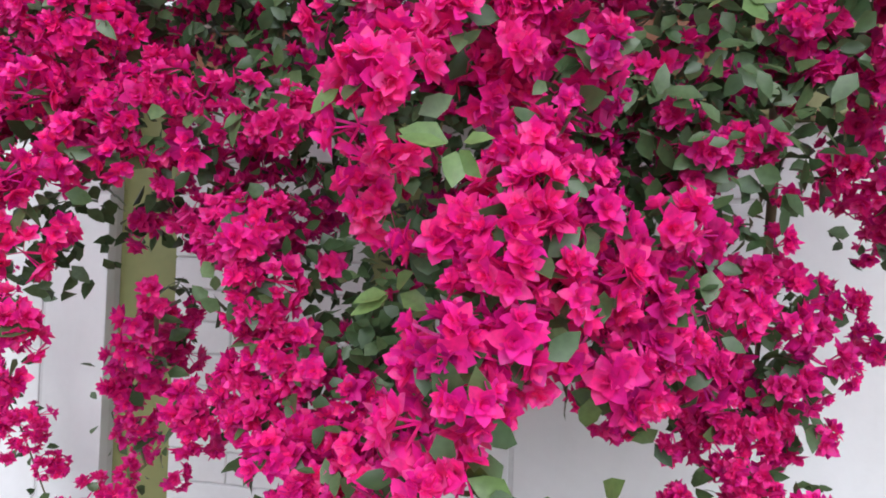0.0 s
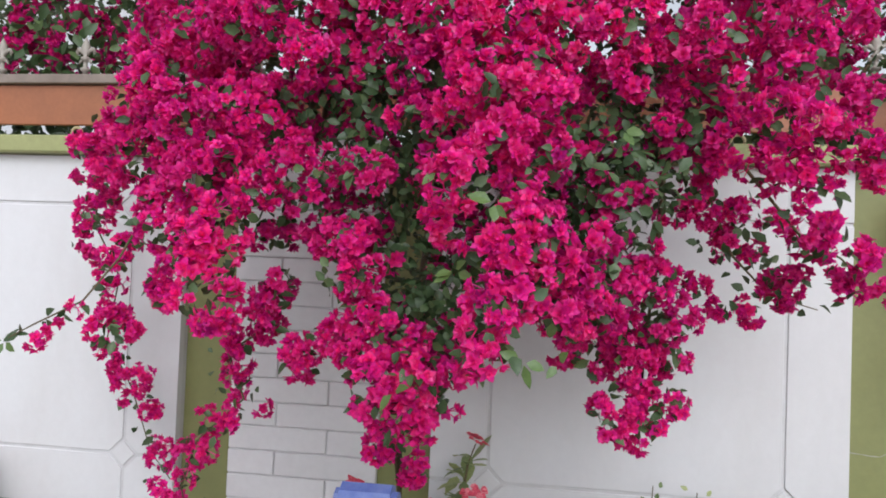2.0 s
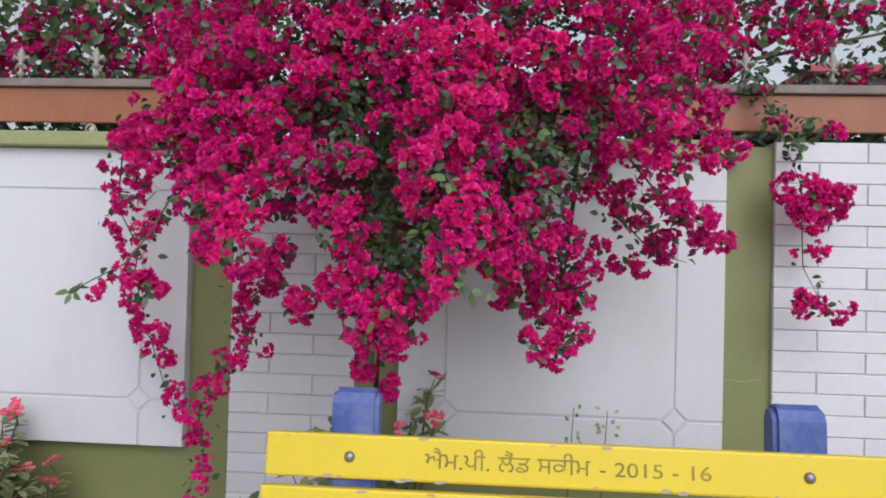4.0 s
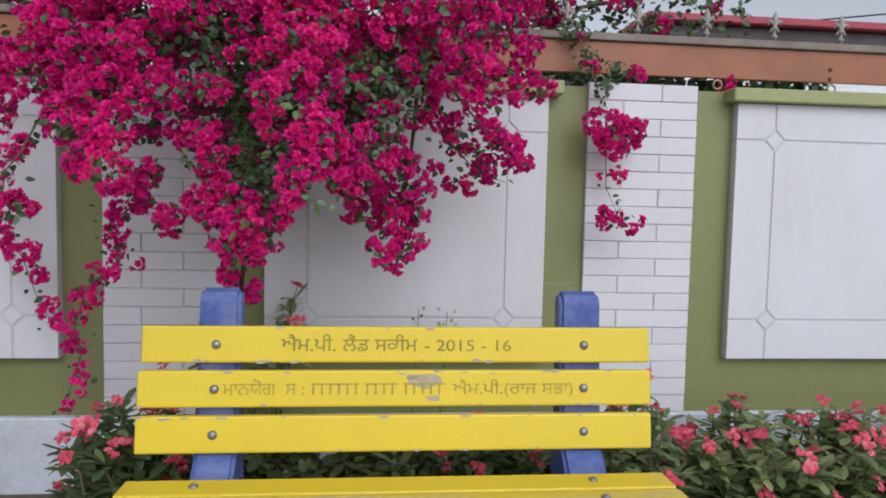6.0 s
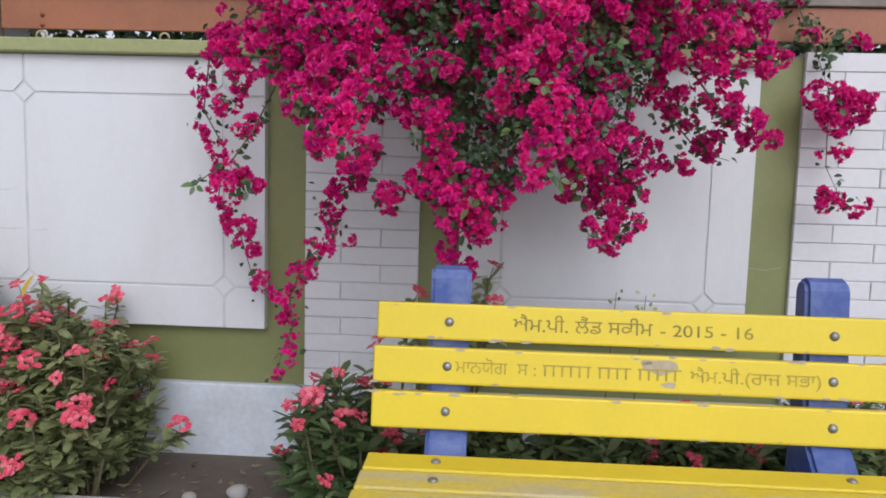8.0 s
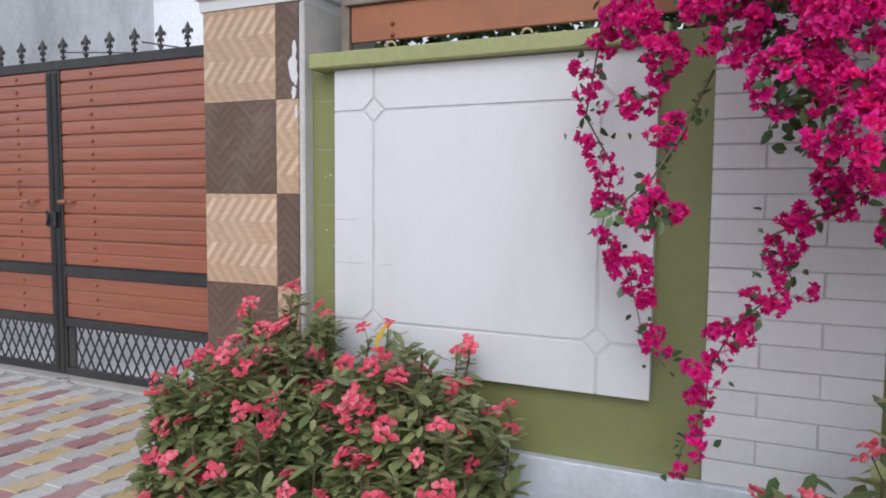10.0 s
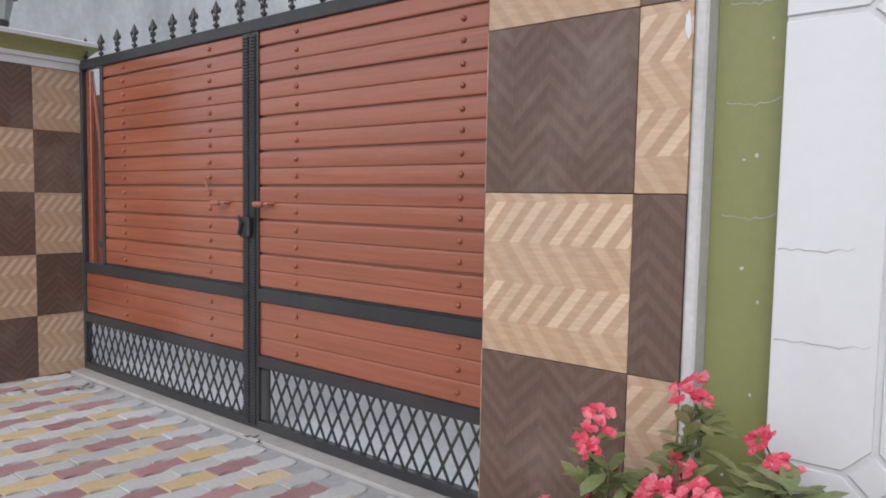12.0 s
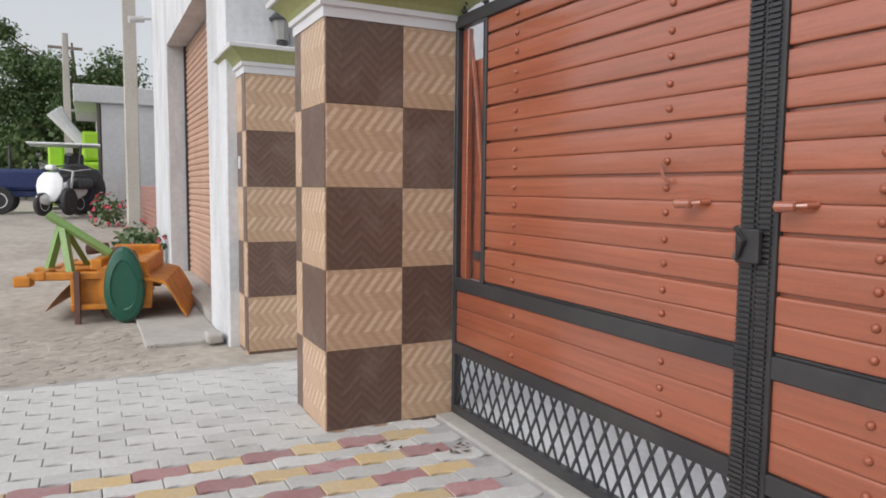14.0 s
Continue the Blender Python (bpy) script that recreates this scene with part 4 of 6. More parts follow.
RIGHT_BLOOM = [(0.14, 0.80, 1.41, 0.039), (0.13, 0.82, 1.34, 0.044), (0.15, 0.87, 1.27, 0.045), (0.13, 1.14, 1.19, 0.036), (0.08, 0.74, 1.29, 0.031), (0.11, 0.84, 1.27, 0.033), (0.19, 1.15, 1.17, 0.034), (0.20, 0.92, 1.34, 0.046), (0.26, 1.00, 1.40, 0.044), (0.30, 1.04, 1.35, 0.039), (0.18, 0.92, 1.53, 0.037), (0.24, 0.97, 1.53, 0.035), (0.26, 1.10, 1.23, 0.051), (0.33, 1.10, 1.24, 0.038), (0.29, 1.12, 1.15, 0.057), (0.36, 1.14, 1.18, 0.034), (0.24, 1.12, 1.05, 0.044), (0.32, 1.12, 1.05, 0.038), (0.38, 1.12, 1.08, 0.027), (0.38, 1.12, 1.25, 0.030), (0.23, 1.12, 1.00, 0.019), (0.30, 1.12, 1.00, 0.019)]
WING_BLOOM = [(0.12, 0.87, 1.86, 0.047), (0.22, 0.87, 1.87, 0.046), (0.31, 0.90, 1.83, 0.042), (0.39, 0.88, 1.86, 0.046), (0.49, 0.90, 1.87, 0.046), (0.54, 0.92, 1.93, 0.042), (0.58, 0.90, 1.82, 0.029), (0.52, 0.86, 1.76, 0.026), (0.42, 0.92, 1.79, 0.029), (0.24, 0.90, 1.78, 0.037), (0.30, 0.97, 1.67, 0.031), (0.48, 0.82, 1.67, 0.043), (0.56, 0.81, 1.65, 0.042), (0.62, 0.81, 1.63, 0.036), (0.66, 0.81, 1.58, 0.025), (0.52, 0.84, 1.59, 0.037), (0.58, 0.84, 1.53, 0.031), (0.42, 1.02, 1.63, 0.027), (0.39, 1.07, 1.55, 0.028), (0.34, 1.07, 1.52, 0.028)]
SPRAY_BLOOM = [(0.51, 1.12, 1.51, 0.030), (0.49, 1.32, 1.45, 0.036), (0.58, 1.22, 1.42, 0.029), (0.64, 1.07, 1.45, 0.022), (0.62, 1.12, 1.37, 0.027), (0.66, 0.97, 1.35, 0.021), (0.67, 0.92, 1.42, 0.012), (0.68, 0.80, 1.36, 0.015), (0.57, 1.27, 1.29, 0.012), (0.61, 1.17, 1.34, 0.019), (0.50, 1.27, 1.29, 0.010), (0.43, 1.22, 1.34, 0.019), (0.59, 1.17, 1.49, 0.016)]
TOP_BLOOM = [(-0.85, 1.05, 2.05, 0.17), (-0.55, 0.95, 2.10, 0.17), (-0.20, 0.90, 2.10, 0.17), (0.10, 0.90, 2.08, 0.15), (0.40, 0.95, 2.05, 0.15), (0.66, 1.05, 2.02, 0.14), (-0.70, 1.20, 2.32, 0.17), (-0.30, 1.10, 2.32, 0.18), (0.15, 1.10, 2.30, 0.18), (0.60, 1.25, 2.25, 0.16), (-1.10, 1.40, 2.02, 0.12)]
BACK_BLOOM = [(-1.85, 1.98, 2.22, 0.12), (-1.60, 1.98, 2.18, 0.11), (-2.02, 2.0, 2.32, 0.12), (-1.35, 1.90, 2.22, 0.12), (-1.45, 2.0, 2.40, 0.14), (-2.35, 2.05, 2.25, 0.10), (1.37, 1.83, 2.22, 0.085), (1.05, 1.90, 2.20, 0.09), (0.85, 1.75, 2.15, 0.11), (1.24, 2.0, 2.34, 0.07), (1.62, 2.0, 2.14, 0.06), (1.90, 2.0, 2.26, 0.06), (1.82, 2.05, 2.42, 0.07), (0.95, 1.95, 2.40, 0.12), (1.00, 1.95, 2.15, 0.09), (1.38, 2.0, 2.44, 0.12), (1.60, 2.0, 2.40, 0.08), (1.15, 2.0, 2.52, 0.12), (-1.75, 2.0, 2.40, 0.13), (-1.20, 1.9, 2.42, 0.15), (-2.12, 2.0, 2.17, 0.12), (-1.05, 1.8, 2.25, 0.13)]
PIER_BLOOM = [(1.20, 1.51, 1.57, 0.075), (1.29, 1.53, 1.53, 0.065), (1.23, 1.52, 1.49, 0.05), (1.36, 1.56, 1.56, 0.03), (1.27, 1.58, 1.37, 0.025), (1.24, 1.53, 1.15, 0.03), (1.32, 1.50, 1.15, 0.03), (1.40, 1.74, 1.82, 0.03), (1.86, 1.76, 1.80, 0.03), (1.19, 1.52, 1.18, 0.02)]
CREST_BLOOM = [(0.08, 1.02, 1.80, 0.08), (0.26, 1.02, 1.84, 0.09), (0.46, 1.02, 1.81, 0.09), (0.38, 0.97, 1.70, 0.07), (0.56, 1.02, 1.71, 0.06), (0.0, 1.07, 1.86, 0.08), (0.62, 1.07, 1.86, 0.08), (0.74, 1.12, 1.78, 0.06), (0.80, 1.15, 1.66, 0.05)]
DEEP_BLOOM = [(-0.36, 1.02, 1.62, 0.13), (-0.14, 0.98, 1.52, 0.13), (0.04, 0.95, 1.46, 0.12), (0.15, 0.98, 1.62, 0.13), (-0.10, 0.98, 1.72, 0.14), (-0.60, 1.02, 1.76, 0.13), (-0.42, 1.02, 1.82, 0.13), (0.30, 1.02, 1.74, 0.12), (-0.27, 1.02, 1.42, 0.09), (-0.15, 0.98, 1.26, 0.10), (-0.22, 1.0, 1.12, 0.08), (0.30, 1.12, 1.30, 0.08), (0.12, 0.92, 1.32, 0.08), (-0.74, 1.02, 1.60, 0.10), (-0.80, 1.05, 1.78, 0.12), (0.05, 0.92, 1.60, 0.10)]
CP, CD, CS, CO = [], [], [], []
LP, LD = [], []
BP, BD = [], []
# last number: share of heads in the shade-darkened colour, high for set-back blooms
for group, density, leafy, size, shade_share in ((LEFT_BLOOM, 4500, 2.6, 0.94, 0.3), (INNER_BLOOM, 3700, 3.6, 0.92, 0.75), (FRONT_BLOOM, 4800, 2.2, 0.92, 0.06), (LOW_BLOOM, 4600, 2.6, 0.92, 0.45), (RIGHT_BLOOM, 4400, 2.4, 0.92, 0.6), (WING_BLOOM, 4200, 2.0, 0.92, 0.35), (SPRAY_BLOOM, 3600, 2.0, 0.88, 0.4), (DEEP_BLOOM, 900, 5.6, 0.95, 0.85), (CREST_BLOOM, 2600, 2.6, 0.95, 0.5), (TOP_BLOOM, 2100, 2.4, 1.0, 0.4), (BACK_BLOOM, 3000, 2.4, 0.92, 0.5), (PIER_BLOOM, 5600, 0.8, 0.88, 0.6)):
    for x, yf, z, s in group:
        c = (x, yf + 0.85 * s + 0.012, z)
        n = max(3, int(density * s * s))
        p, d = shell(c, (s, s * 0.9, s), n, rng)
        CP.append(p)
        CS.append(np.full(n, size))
        CO.append(rng.random(n) < shade_share)
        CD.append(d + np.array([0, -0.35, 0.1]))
        nl = int(1500 * leafy * (s + 0.02) ** 2) + 2
        p, d = shell(c, (s * 1.10, s * 1.05, s * 1.10), nl, rng, 0.5, 0.72)
        LP.append(p)
        LD.append(d)
        if yf < 1.3 and (z > 1.8 or (-0.34 < x < 0.30 and z > 1.30) or (x < -0.34 and z > 1.58)):
            nb = int(1900 * s * s) + 3
            p, d = shell((x, yf + 0.24 + s, z + 0.04), (s * 1.2, 0.20, s * 1.2), nb, rng, 0.0, 0.2)
            p[:, 1] = np.minimum(p[:, 1], 1.62 if z < 1.8 else 2.1)
            BP.append(p)
            BD.append(d)

# leafy hollows between the blooms: x, y, z, size
HOLLOWS = [(-0.45, 1.30, 2.05, 0.19), (-0.10, 1.35, 2.05, 0.19), (0.20, 1.28, 2.02, 0.18), (-0.78, 1.35, 2.0, 0.18), (0.46, 1.35, 2.02, 0.16), (-0.25, 1.30, 1.88, 0.14), (-0.10, 1.05, 1.42, 0.10), (0.05, 1.00, 1.52, 0.10), (0.06, 0.98, 1.36, 0.08), (-0.28, 1.15, 1.25, 0.08), (0.20, 1.00, 1.52, 0.12), (0.22, 1.05, 1.66, 0.11), (0.18, 1.02, 1.40, 0.08), (-0.20, 1.05, 1.33, 0.10), (-0.16, 1.00, 1.24, 0.07), (-0.36, 1.10, 1.76, 0.14), (-0.25, 1.05, 1.60, 0.11), (-0.58, 1.05, 1.68, 0.10), (-0.72, 1.05, 1.42, 0.10), (0.32, 1.05, 1.60, 0.09), (-0.10, 1.00, 1.80, 0.10), (1.15, 1.72, 1.86, 0.07), (1.22, 1.68, 1.76, 0.05), (1.10, 1.78, 2.02, 0.07), (1.30, 1.72, 1.84, 0.05)]
for x, y, z, s in HOLLOWS:
    n = int(10500 * s * s) + 10
    p, d = shell((x, y, z), (s * 1.15, s, s * 1.15), n, rng, 0.4, 0.3)
    LP.append(p)
    LD.append(d)

# hanging trails: way points and bloom size
TRAILS = [
    ([(-0.98, 1.25, 1.85), (-1.27, 1.42, 1.70), (-1.33, 1.50, 1.46), (-1.24, 1.50, 1.30), (-1.27, 1.50, 1.11), (-1.18, 1.50, 0.96), (-1.14, 1.56, 0.75), (-1.07, 1.56, 0.67)], 0.036, 66),
    ([(-0.55, 1.05, 1.32), (-0.62, 1.15, 1.20), (-0.78, 1.30, 1.11), (-0.73, 1.30, 0.99), (-0.86, 1.30, 0.87), (-0.93, 1.36, 0.72), (-0.94, 1.44, 0.58), (-1.01, 1.50, 0.43), (-1.02, 1.50, 0.35)], 0.034, 50),
    ([(-0.93, 1.15, 1.52), (-1.0, 1.12, 1.36), (-1.06, 1.07, 1.25), (-1.10, 0.96, 1.20), (-1.117, 0.90, 1.172)], 0.018, 3),
    ([(0.40, 1.10, 1.60), (0.50, 1.20, 1.42), (0.60, 1.25, 1.33), (0.70, 1.22, 1.30)], 0.03, 10),
    ([(0.45, 1.00, 1.62), (0.60, 1.05, 1.46), (0.72, 1.15, 1.42), (0.78, 1.20, 1.38)], 0.035, 12),
    ([(1.10, 1.74, 2.02), (1.16, 1.66, 1.80), (1.20, 1.58, 1.60), (1.22, 1.60, 1.30), (1.26, 1.55, 1.18)], 0.020, 4),
]
TRAIL_PTS = []
for pts, size, n in TRAILS:
    P = np.array(pts)
    seg = np.linalg.norm(np.diff(P, axis=0), axis=1)
    cum = np.concatenate([[0], np.cumsum(seg)])
    t = np.sort(rng.random(n)) * cum[-1]
    q = np.stack([np.interp(t, cum, P[:, i]) for i in range(3)], axis=1)
    lump = 0.55 + 0.75 * np.abs(np.sin(t * 19 + size * 300))[:, None]
    off = rng.normal(size=(n, 3)) * size * 0.62 * lump
    CP.append(q + off)
    CS.append(np.full(n, 0.92))
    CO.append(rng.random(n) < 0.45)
    CD.append(off + np.array([0, -0.03, 0.0]))
    t = rng.random(int(n * 0.9) + 26) * cum[-1]
    q = np.stack([np.interp(t, cum, P[:, i]) for i in range(3)], axis=1)
    off = rng.normal(size=q.shape) * size * 0.8
    LP.append(q + off)
    LD.append(off + np.array([0, -0.02, -0.01]))
    TRAIL_PTS.append(P)

CP, CD = np.concatenate(CP), np.concatenate(CD)
CS, CO = np.concatenate(CS), np.concatenate(CO)
chunks, R, S, K = place(CLUSTERS, CP, CD, (0.82, 1.20), rng, CS)
S = S * CS
near = np.argsort(CP[:, 1] + 0.25 * np.abs(CP[:, 0]))[:300]
near_set = set(int(i) for i in near)
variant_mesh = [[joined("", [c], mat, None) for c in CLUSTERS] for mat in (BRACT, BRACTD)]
for i in sorted(near_set):
    mtx = Matrix.Translation(Vector(CP[i]) - boug.location) @ Matrix(R[i].tolist()).to_4x4() @ Matrix.Scale(float(S[i]), 4)
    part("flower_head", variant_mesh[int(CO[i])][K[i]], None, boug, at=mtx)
for mat, flag, words in ((BRACT, False, "magenta papery bracts in dense clusters"), (BRACTD, True, "deep magenta older bracts, with the shade of set-back blooms in their colour")):
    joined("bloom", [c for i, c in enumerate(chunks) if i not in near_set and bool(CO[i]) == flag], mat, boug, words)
bp, bd = np.concatenate(BP), np.concatenate(BD)
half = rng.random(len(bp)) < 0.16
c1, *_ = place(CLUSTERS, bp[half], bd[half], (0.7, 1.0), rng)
# backing heads all take the bract colour that has shade painted in
joined("inner_bloom", c1, BRACTD, boug, "deep magenta bracts behind the crown, shade put into their colour")
LP, LD = np.concatenate(LP + [bp[~half]]), np.concatenate(LD + [bd[~half]])


def leaf_dirs(d, r):
    """Leaves stand off their stems and droop."""
    return d + r.normal(size=d.shape) * 0.7 + np.array([0, -0.5, 0.55])


lc, *_ = place(LEAVES, LP, leaf_dirs(LD, rng), (0.45, 0.88), rng)
joined("foliage", lc, LEAF, boug, "dull green ovate leaves")

# bright young shoots near the street
YV = [leaf_piece(60 + i, 0.029 + 0.006 * (i % 3), 0.018 + 0.002 * (i % 2)) for i in range(5)]
for (x, y, z), n in (((-0.025, 0.628, 1.475), 5), ((-0.125, 0.66, 1.53), 2), ((0.03, 0.64, 1.215), 3), ((0.09, 0.68, 1.21), 2), ((-0.10, 0.74, 1.36), 4), ((-0.22, 0.82, 1.12), 2), ((-1.117, 0.89, 1.167), 4), ((0.19, 0.74, 1.62), 3)):
    for k in range(n):
        a = 6.283 * k / n + 1.6 * rng.random()
        d = Vector((math.cos(a), -0.7 * rng.random(), 0.75 * math.sin(a) - 0.3)).normalized()
        up = Vector((0.6 * rng.normal(), -0.8, 0.6 + 0.3 * rng.normal()))
        zax = up - d * up.dot(d)
        zax.normalize()
        yax = zax.cross(d)
        mt = Matrix((d, yax, zax)).transposed().to_4x4()
        me = joined("", [YV[k % 5]], YOUNG, None)
        part("young_leaf", me, None, boug, "fresh light green leaf", at=Matrix.Translation(Vector((x, y, z)) + d * 0.006 - boug.location) @ mt @ Matrix.Scale(0.75 + 0.5 * rng.random(), 4))

# woody stems from behind the wall, over the fence, and down
for P in TRAIL_PTS:
    part("stem", tube(bmesh.new(), [Vector(p) for p in P], list(np.linspace(0.0038, 0.0014, len(P))), 6), STEM, boug, at=-boug.location, smooth=True)
for x, pts in enumerate([[(-0.30, 2.1, -0.02), (-0.35, 2.1, 1.2), (-0.4, 1.95, 2.15), (-0.45, 1.5, 2.1), (-0.5, 1.2, 1.8), (-0.48, 1.1, 1.66)], [(0.0, 2.1, -0.02), (0.02, 2.1, 1.3), (0.05, 1.9, 2.2), (0.05, 1.4, 2.15), (0.0, 1.0, 1.75), (-0.02, 0.85, 1.35)], [(0.25, 2.1, -0.02), (0.3, 2.1, 1.4), (0.35, 1.95, 2.2), (0.4, 1.5, 2.0), (0.35, 1.3, 1.5), (0.3, 1.2, 1.1)], [(-0.6, 2.1, -0.02), (-0.9, 2.1, 1.4), (-1.5, 2.05, 2.1), (-2.1, 2.05, 2.25)], [(0.5, 2.1, -0.02), (0.8, 2.1, 1.5), (1.2, 2.05, 2.2), (1.9, 2.05, 2.35)], [(-0.25, 1.45, 1.5), (-0.26, 1.3, 1.2), (-0.28, 1.2, 0.9), (-0.27, 1.2, 0.78)]]):
    part("stem", tube(bmesh.new(), pts, list(np.linspace(0.022, 0.005, len(pts))), 7), STEM, boug, at=-boug.location, smooth=True)

# ---- thorn bushes in the bed ----
def flower_head(seed):
    """A flat head of paired round bracts on a short stalk."""
    r = random.Random(seed)
    V, T, n = [], [], 0
    for i in range(14):
        a, q = r.uniform(0, 6.283), 0.036 * math.sqrt(r.random())
        cx, cy, cz = q * math.cos(a), q * math.sin(a), 0.016 + 0.012 * r.random() - 9 * q * q
        for sgn in (-1, 1):
            th = r.uniform(0, 6.283)
            w = 0.0098 * r.uniform(0.8, 1.2)
            ring = [(cx + sgn * 0.006 * math.cos(th) + w * math.cos(t), cy + sgn * 0.006 * math.sin(th) + w * math.sin(t), cz + 0.003 * math.cos(2 * t) + sgn * 0.001) for t in (k * 6.283 / 7 for k in range(7))]
            V += [(cx + sgn * 0.006 * math.cos(th), cy + sgn * 0.006 * math.sin(th), cz - 0.002)] + ring
            T += [(n, n + 1 + k, n + 1 + (k + 1) % 7) for k in range(7)]
            n += 8
    return np.array(V), np.array(T)


HEADS = [flower_head(300 + i) for i in range(6)]
HEAD_MESH = [joined("", [h], CORAL, None) for h in HEADS]
ELEAVES = [(blade(0.082 + 0.010 * (i % 3), 0.032 + 0.005 * (i % 2), random.Random(i).uniform(-0.3, 0.15), 0.10, 0.45, 0.80, 0.95), BLADE_T) for i in range(6)]


def thorn_bush(label, stems, seed, leaf=None):
    """stems: foot x, y and tip x, y, z, and whether it flowers."""
    r = np.random.default_rng(seed)
    x0, y0 = stems[0][0], stems[0][1]
    ob = thing("thorn_bush", (x0, y0, -0.085), label, "shrub", "thorn bushes")
    lv, sm = [], bmesh.new()
    for fx, fy, tx, ty, tz, fl in stems:
        base, tip = np.array((fx, fy, -0.085)), np.array((tx, ty, tz))
        k = r.normal(size=3) * 0.03
        mid_p = (base + tip) / 2 + k
        tube(sm, [base, mid_p, tip - np.array((0, 0, 0.015))], [0.007, 0.006, 0.004], 5)
        n = int(r.integers(40, 60)) if leaf else int(r.integers(26, 38))
        a = r.random(n) * 6.283
        el = r.uniform(-0.35, 0.75, n)
        drop = r.random(n) ** 1.2 * min(0.34, 0.75 * (tz + 0.085))
        pts = tip - np.outer(drop / max(1e-3, np.linalg.norm(tip - mid_p)), tip - mid_p)
        for p, aa, e in zip(pts, a, el):
            d = np.array((math.cos(aa) * math.cos(e), math.sin(aa) * math.cos(e), math.sin(e)))
            side = np.array((-math.sin(aa), math.cos(aa), 0.0))
            up = np.cross(d, side)
            rot = np.stack([d, side, up], axis=1)
            b, t = ELEAVES[int(r.integers(0, 6))]
            lv.append((b * (r.uniform(0.40, 0.98) if leaf else r.uniform(0.6, 1.2)) @ rot.T + p, t))
        if fl:
            d = np.array([[r.normal() * 0.35, -0.45 + r.normal() * 0.3, 0.8]])
            hp = tip + d[0] * 0.05
            tube(sm, [tip - np.array((0, 0, 0.02)), hp], [0.0022, 0.0018], 4)
            R1 = frames_for(d, np.array([r.random() * 6]))[0]
            part("flower_head", HEAD_MESH[int(r.integers(0, 6))], None, ob, at=Matrix.Translation(Vector(hp) - ob.location) @ Matrix(R1.tolist()).to_4x4() @ Matrix.Scale(float(r.uniform(0.68, 1.10)), 4))
    part("branchwork", sm, STEM, ob, at=-ob.location)
    joined("foliage", lv, leaf or ELEAF, ob, "spatula-shaped green leaves in whorls" if leaf is None else "dusty olive leaves in whorls")
    return ob


def stems_in(xc, yc, rx, ry, height, n, seed, bloom=0.4):
    """Stems fanning from a foot to a domed top."""
    r = random.Random(seed)
    out = []
    for _ in range(n):
        a, q = r.uniform(0, 6.283), math.sqrt(r.random())
        dx, dy = q * math.cos(a) * rx, q * math.sin(a) * ry
        top = height * (1.0 - 0.38 * q * q) * r.uniform(0.68, 1.05)
        low = r.random() < 0.30
        if r.random() < 0.22:
            dx, dy, top, low = math.cos(a) * rx * 1.08, math.sin(a) * ry * 1.08, height * r.uniform(0.12, 0.5), False
        out.append((max(-2.85, xc + dx * 0.45), min(max(yc + dy * 0.45, 1.07), 1.64), xc + dx, min(yc + dy, 1.66), max(0.08, top * (0.45 if low else 1.0)), r.random() < bloom))
    return out


def front_stems(xa, xb, n, seed):
    """Low leafy stems leaning out over the kerb."""
    r = random.Random(seed)
    out = []
    for _ in range(n):
        x, h = r.uniform(xa, xb), r.random()
        out.append((max(-2.85, x), r.uniform(1.08, 1.2), x + r.uniform(-0.06, 0.06), 0.90 + 0.22 * h + r.uniform(0, 0.06), 0.10 + 0.55 * h, r.random() < 0.42))
    return out


thorn_bush("large thorn bush with coral pink flower heads beside the gate pillar", stems_in(-2.36, 1.26, 0.52, 0.34, 0.68, 220, 1, 0.36) + stems_in(-2.42, 1.50, 0.26, 0.11, 0.80, 46, 2, 0.35) + stems_in(-2.62, 1.38, 0.19, 0.17, 0.70, 58, 27, 0.5) + [(-2.45, 1.5, -2.482, 1.56, 0.80, True), (-2.45, 1.5, -2.50, 1.53, 0.79, True), (-2.40, 1.5, -2.35, 1.58, 0.73, True), (-2.38, 1.5, -2.33, 1.57, 0.69, True), (-2.6, 1.45, -2.667, 1.48, 0.73, True), (-2.6, 1.45, -2.62, 1.46, 0.70, True), (-2.1, 1.5, -2.09, 1.58, 0.68, True), (-2.15, 1.5, -2.16, 1.56, 0.66, True)] + front_stems(-2.72, -1.62, 110, 21), 1, DUSTY)
thorn_bush("leggy thorn bush with dry twigs and coral flowers", stems_in(-1.86, 1.29, 0.34, 0.26, 0.72, 92, 3, 0.22) + stems_in(-1.78, 1.42, 0.26, 0.16, 0.54, 46, 23, 0.25) + [(-1.8, 1.4, -1.76, 1.60, 0.63, True), (-1.78, 1.4, -1.80, 1.57, 0.60, True), (-1.7, 1.4, -1.60, 1.62, 0.41, True), (-1.6, 1.4, -1.58, 1.53, 0.36, True), (-1.6, 1.35, -1.36, 1.32, 0.16, True)], 4, DUSTY)
thorn_bush("thorn bush with coral flowers at the bench end", stems_in(-0.68, 1.18, 0.21, 0.24, 0.50, 56, 5, 0.42), 6)
thorn_bush("low thorn bush behind the bench slats", stems_in(0.30, 1.28, 0.80, 0.22, 0.36, 130, 7, 0.2), 8)
thorn_bush("tall thorn bush stems with coral flowers behind the bench post", [(-0.45, 1.3, -0.45, 1.33, 0.72, True), (-0.42, 1.3, -0.40, 1.30, 0.62, True), (-0.2, 1.5, -0.14, 1.60, 0.80, True), (-0.2, 1.5, -0.20, 1.55, 0.70, False), (-0.2, 1.45, -0.12, 1.55, 0.66, True), (-0.25, 1.45, -0.24, 1.5, 0.63, True), (-0.5, 1.2, -0.52, 1.2, 0.55, True)], 9)
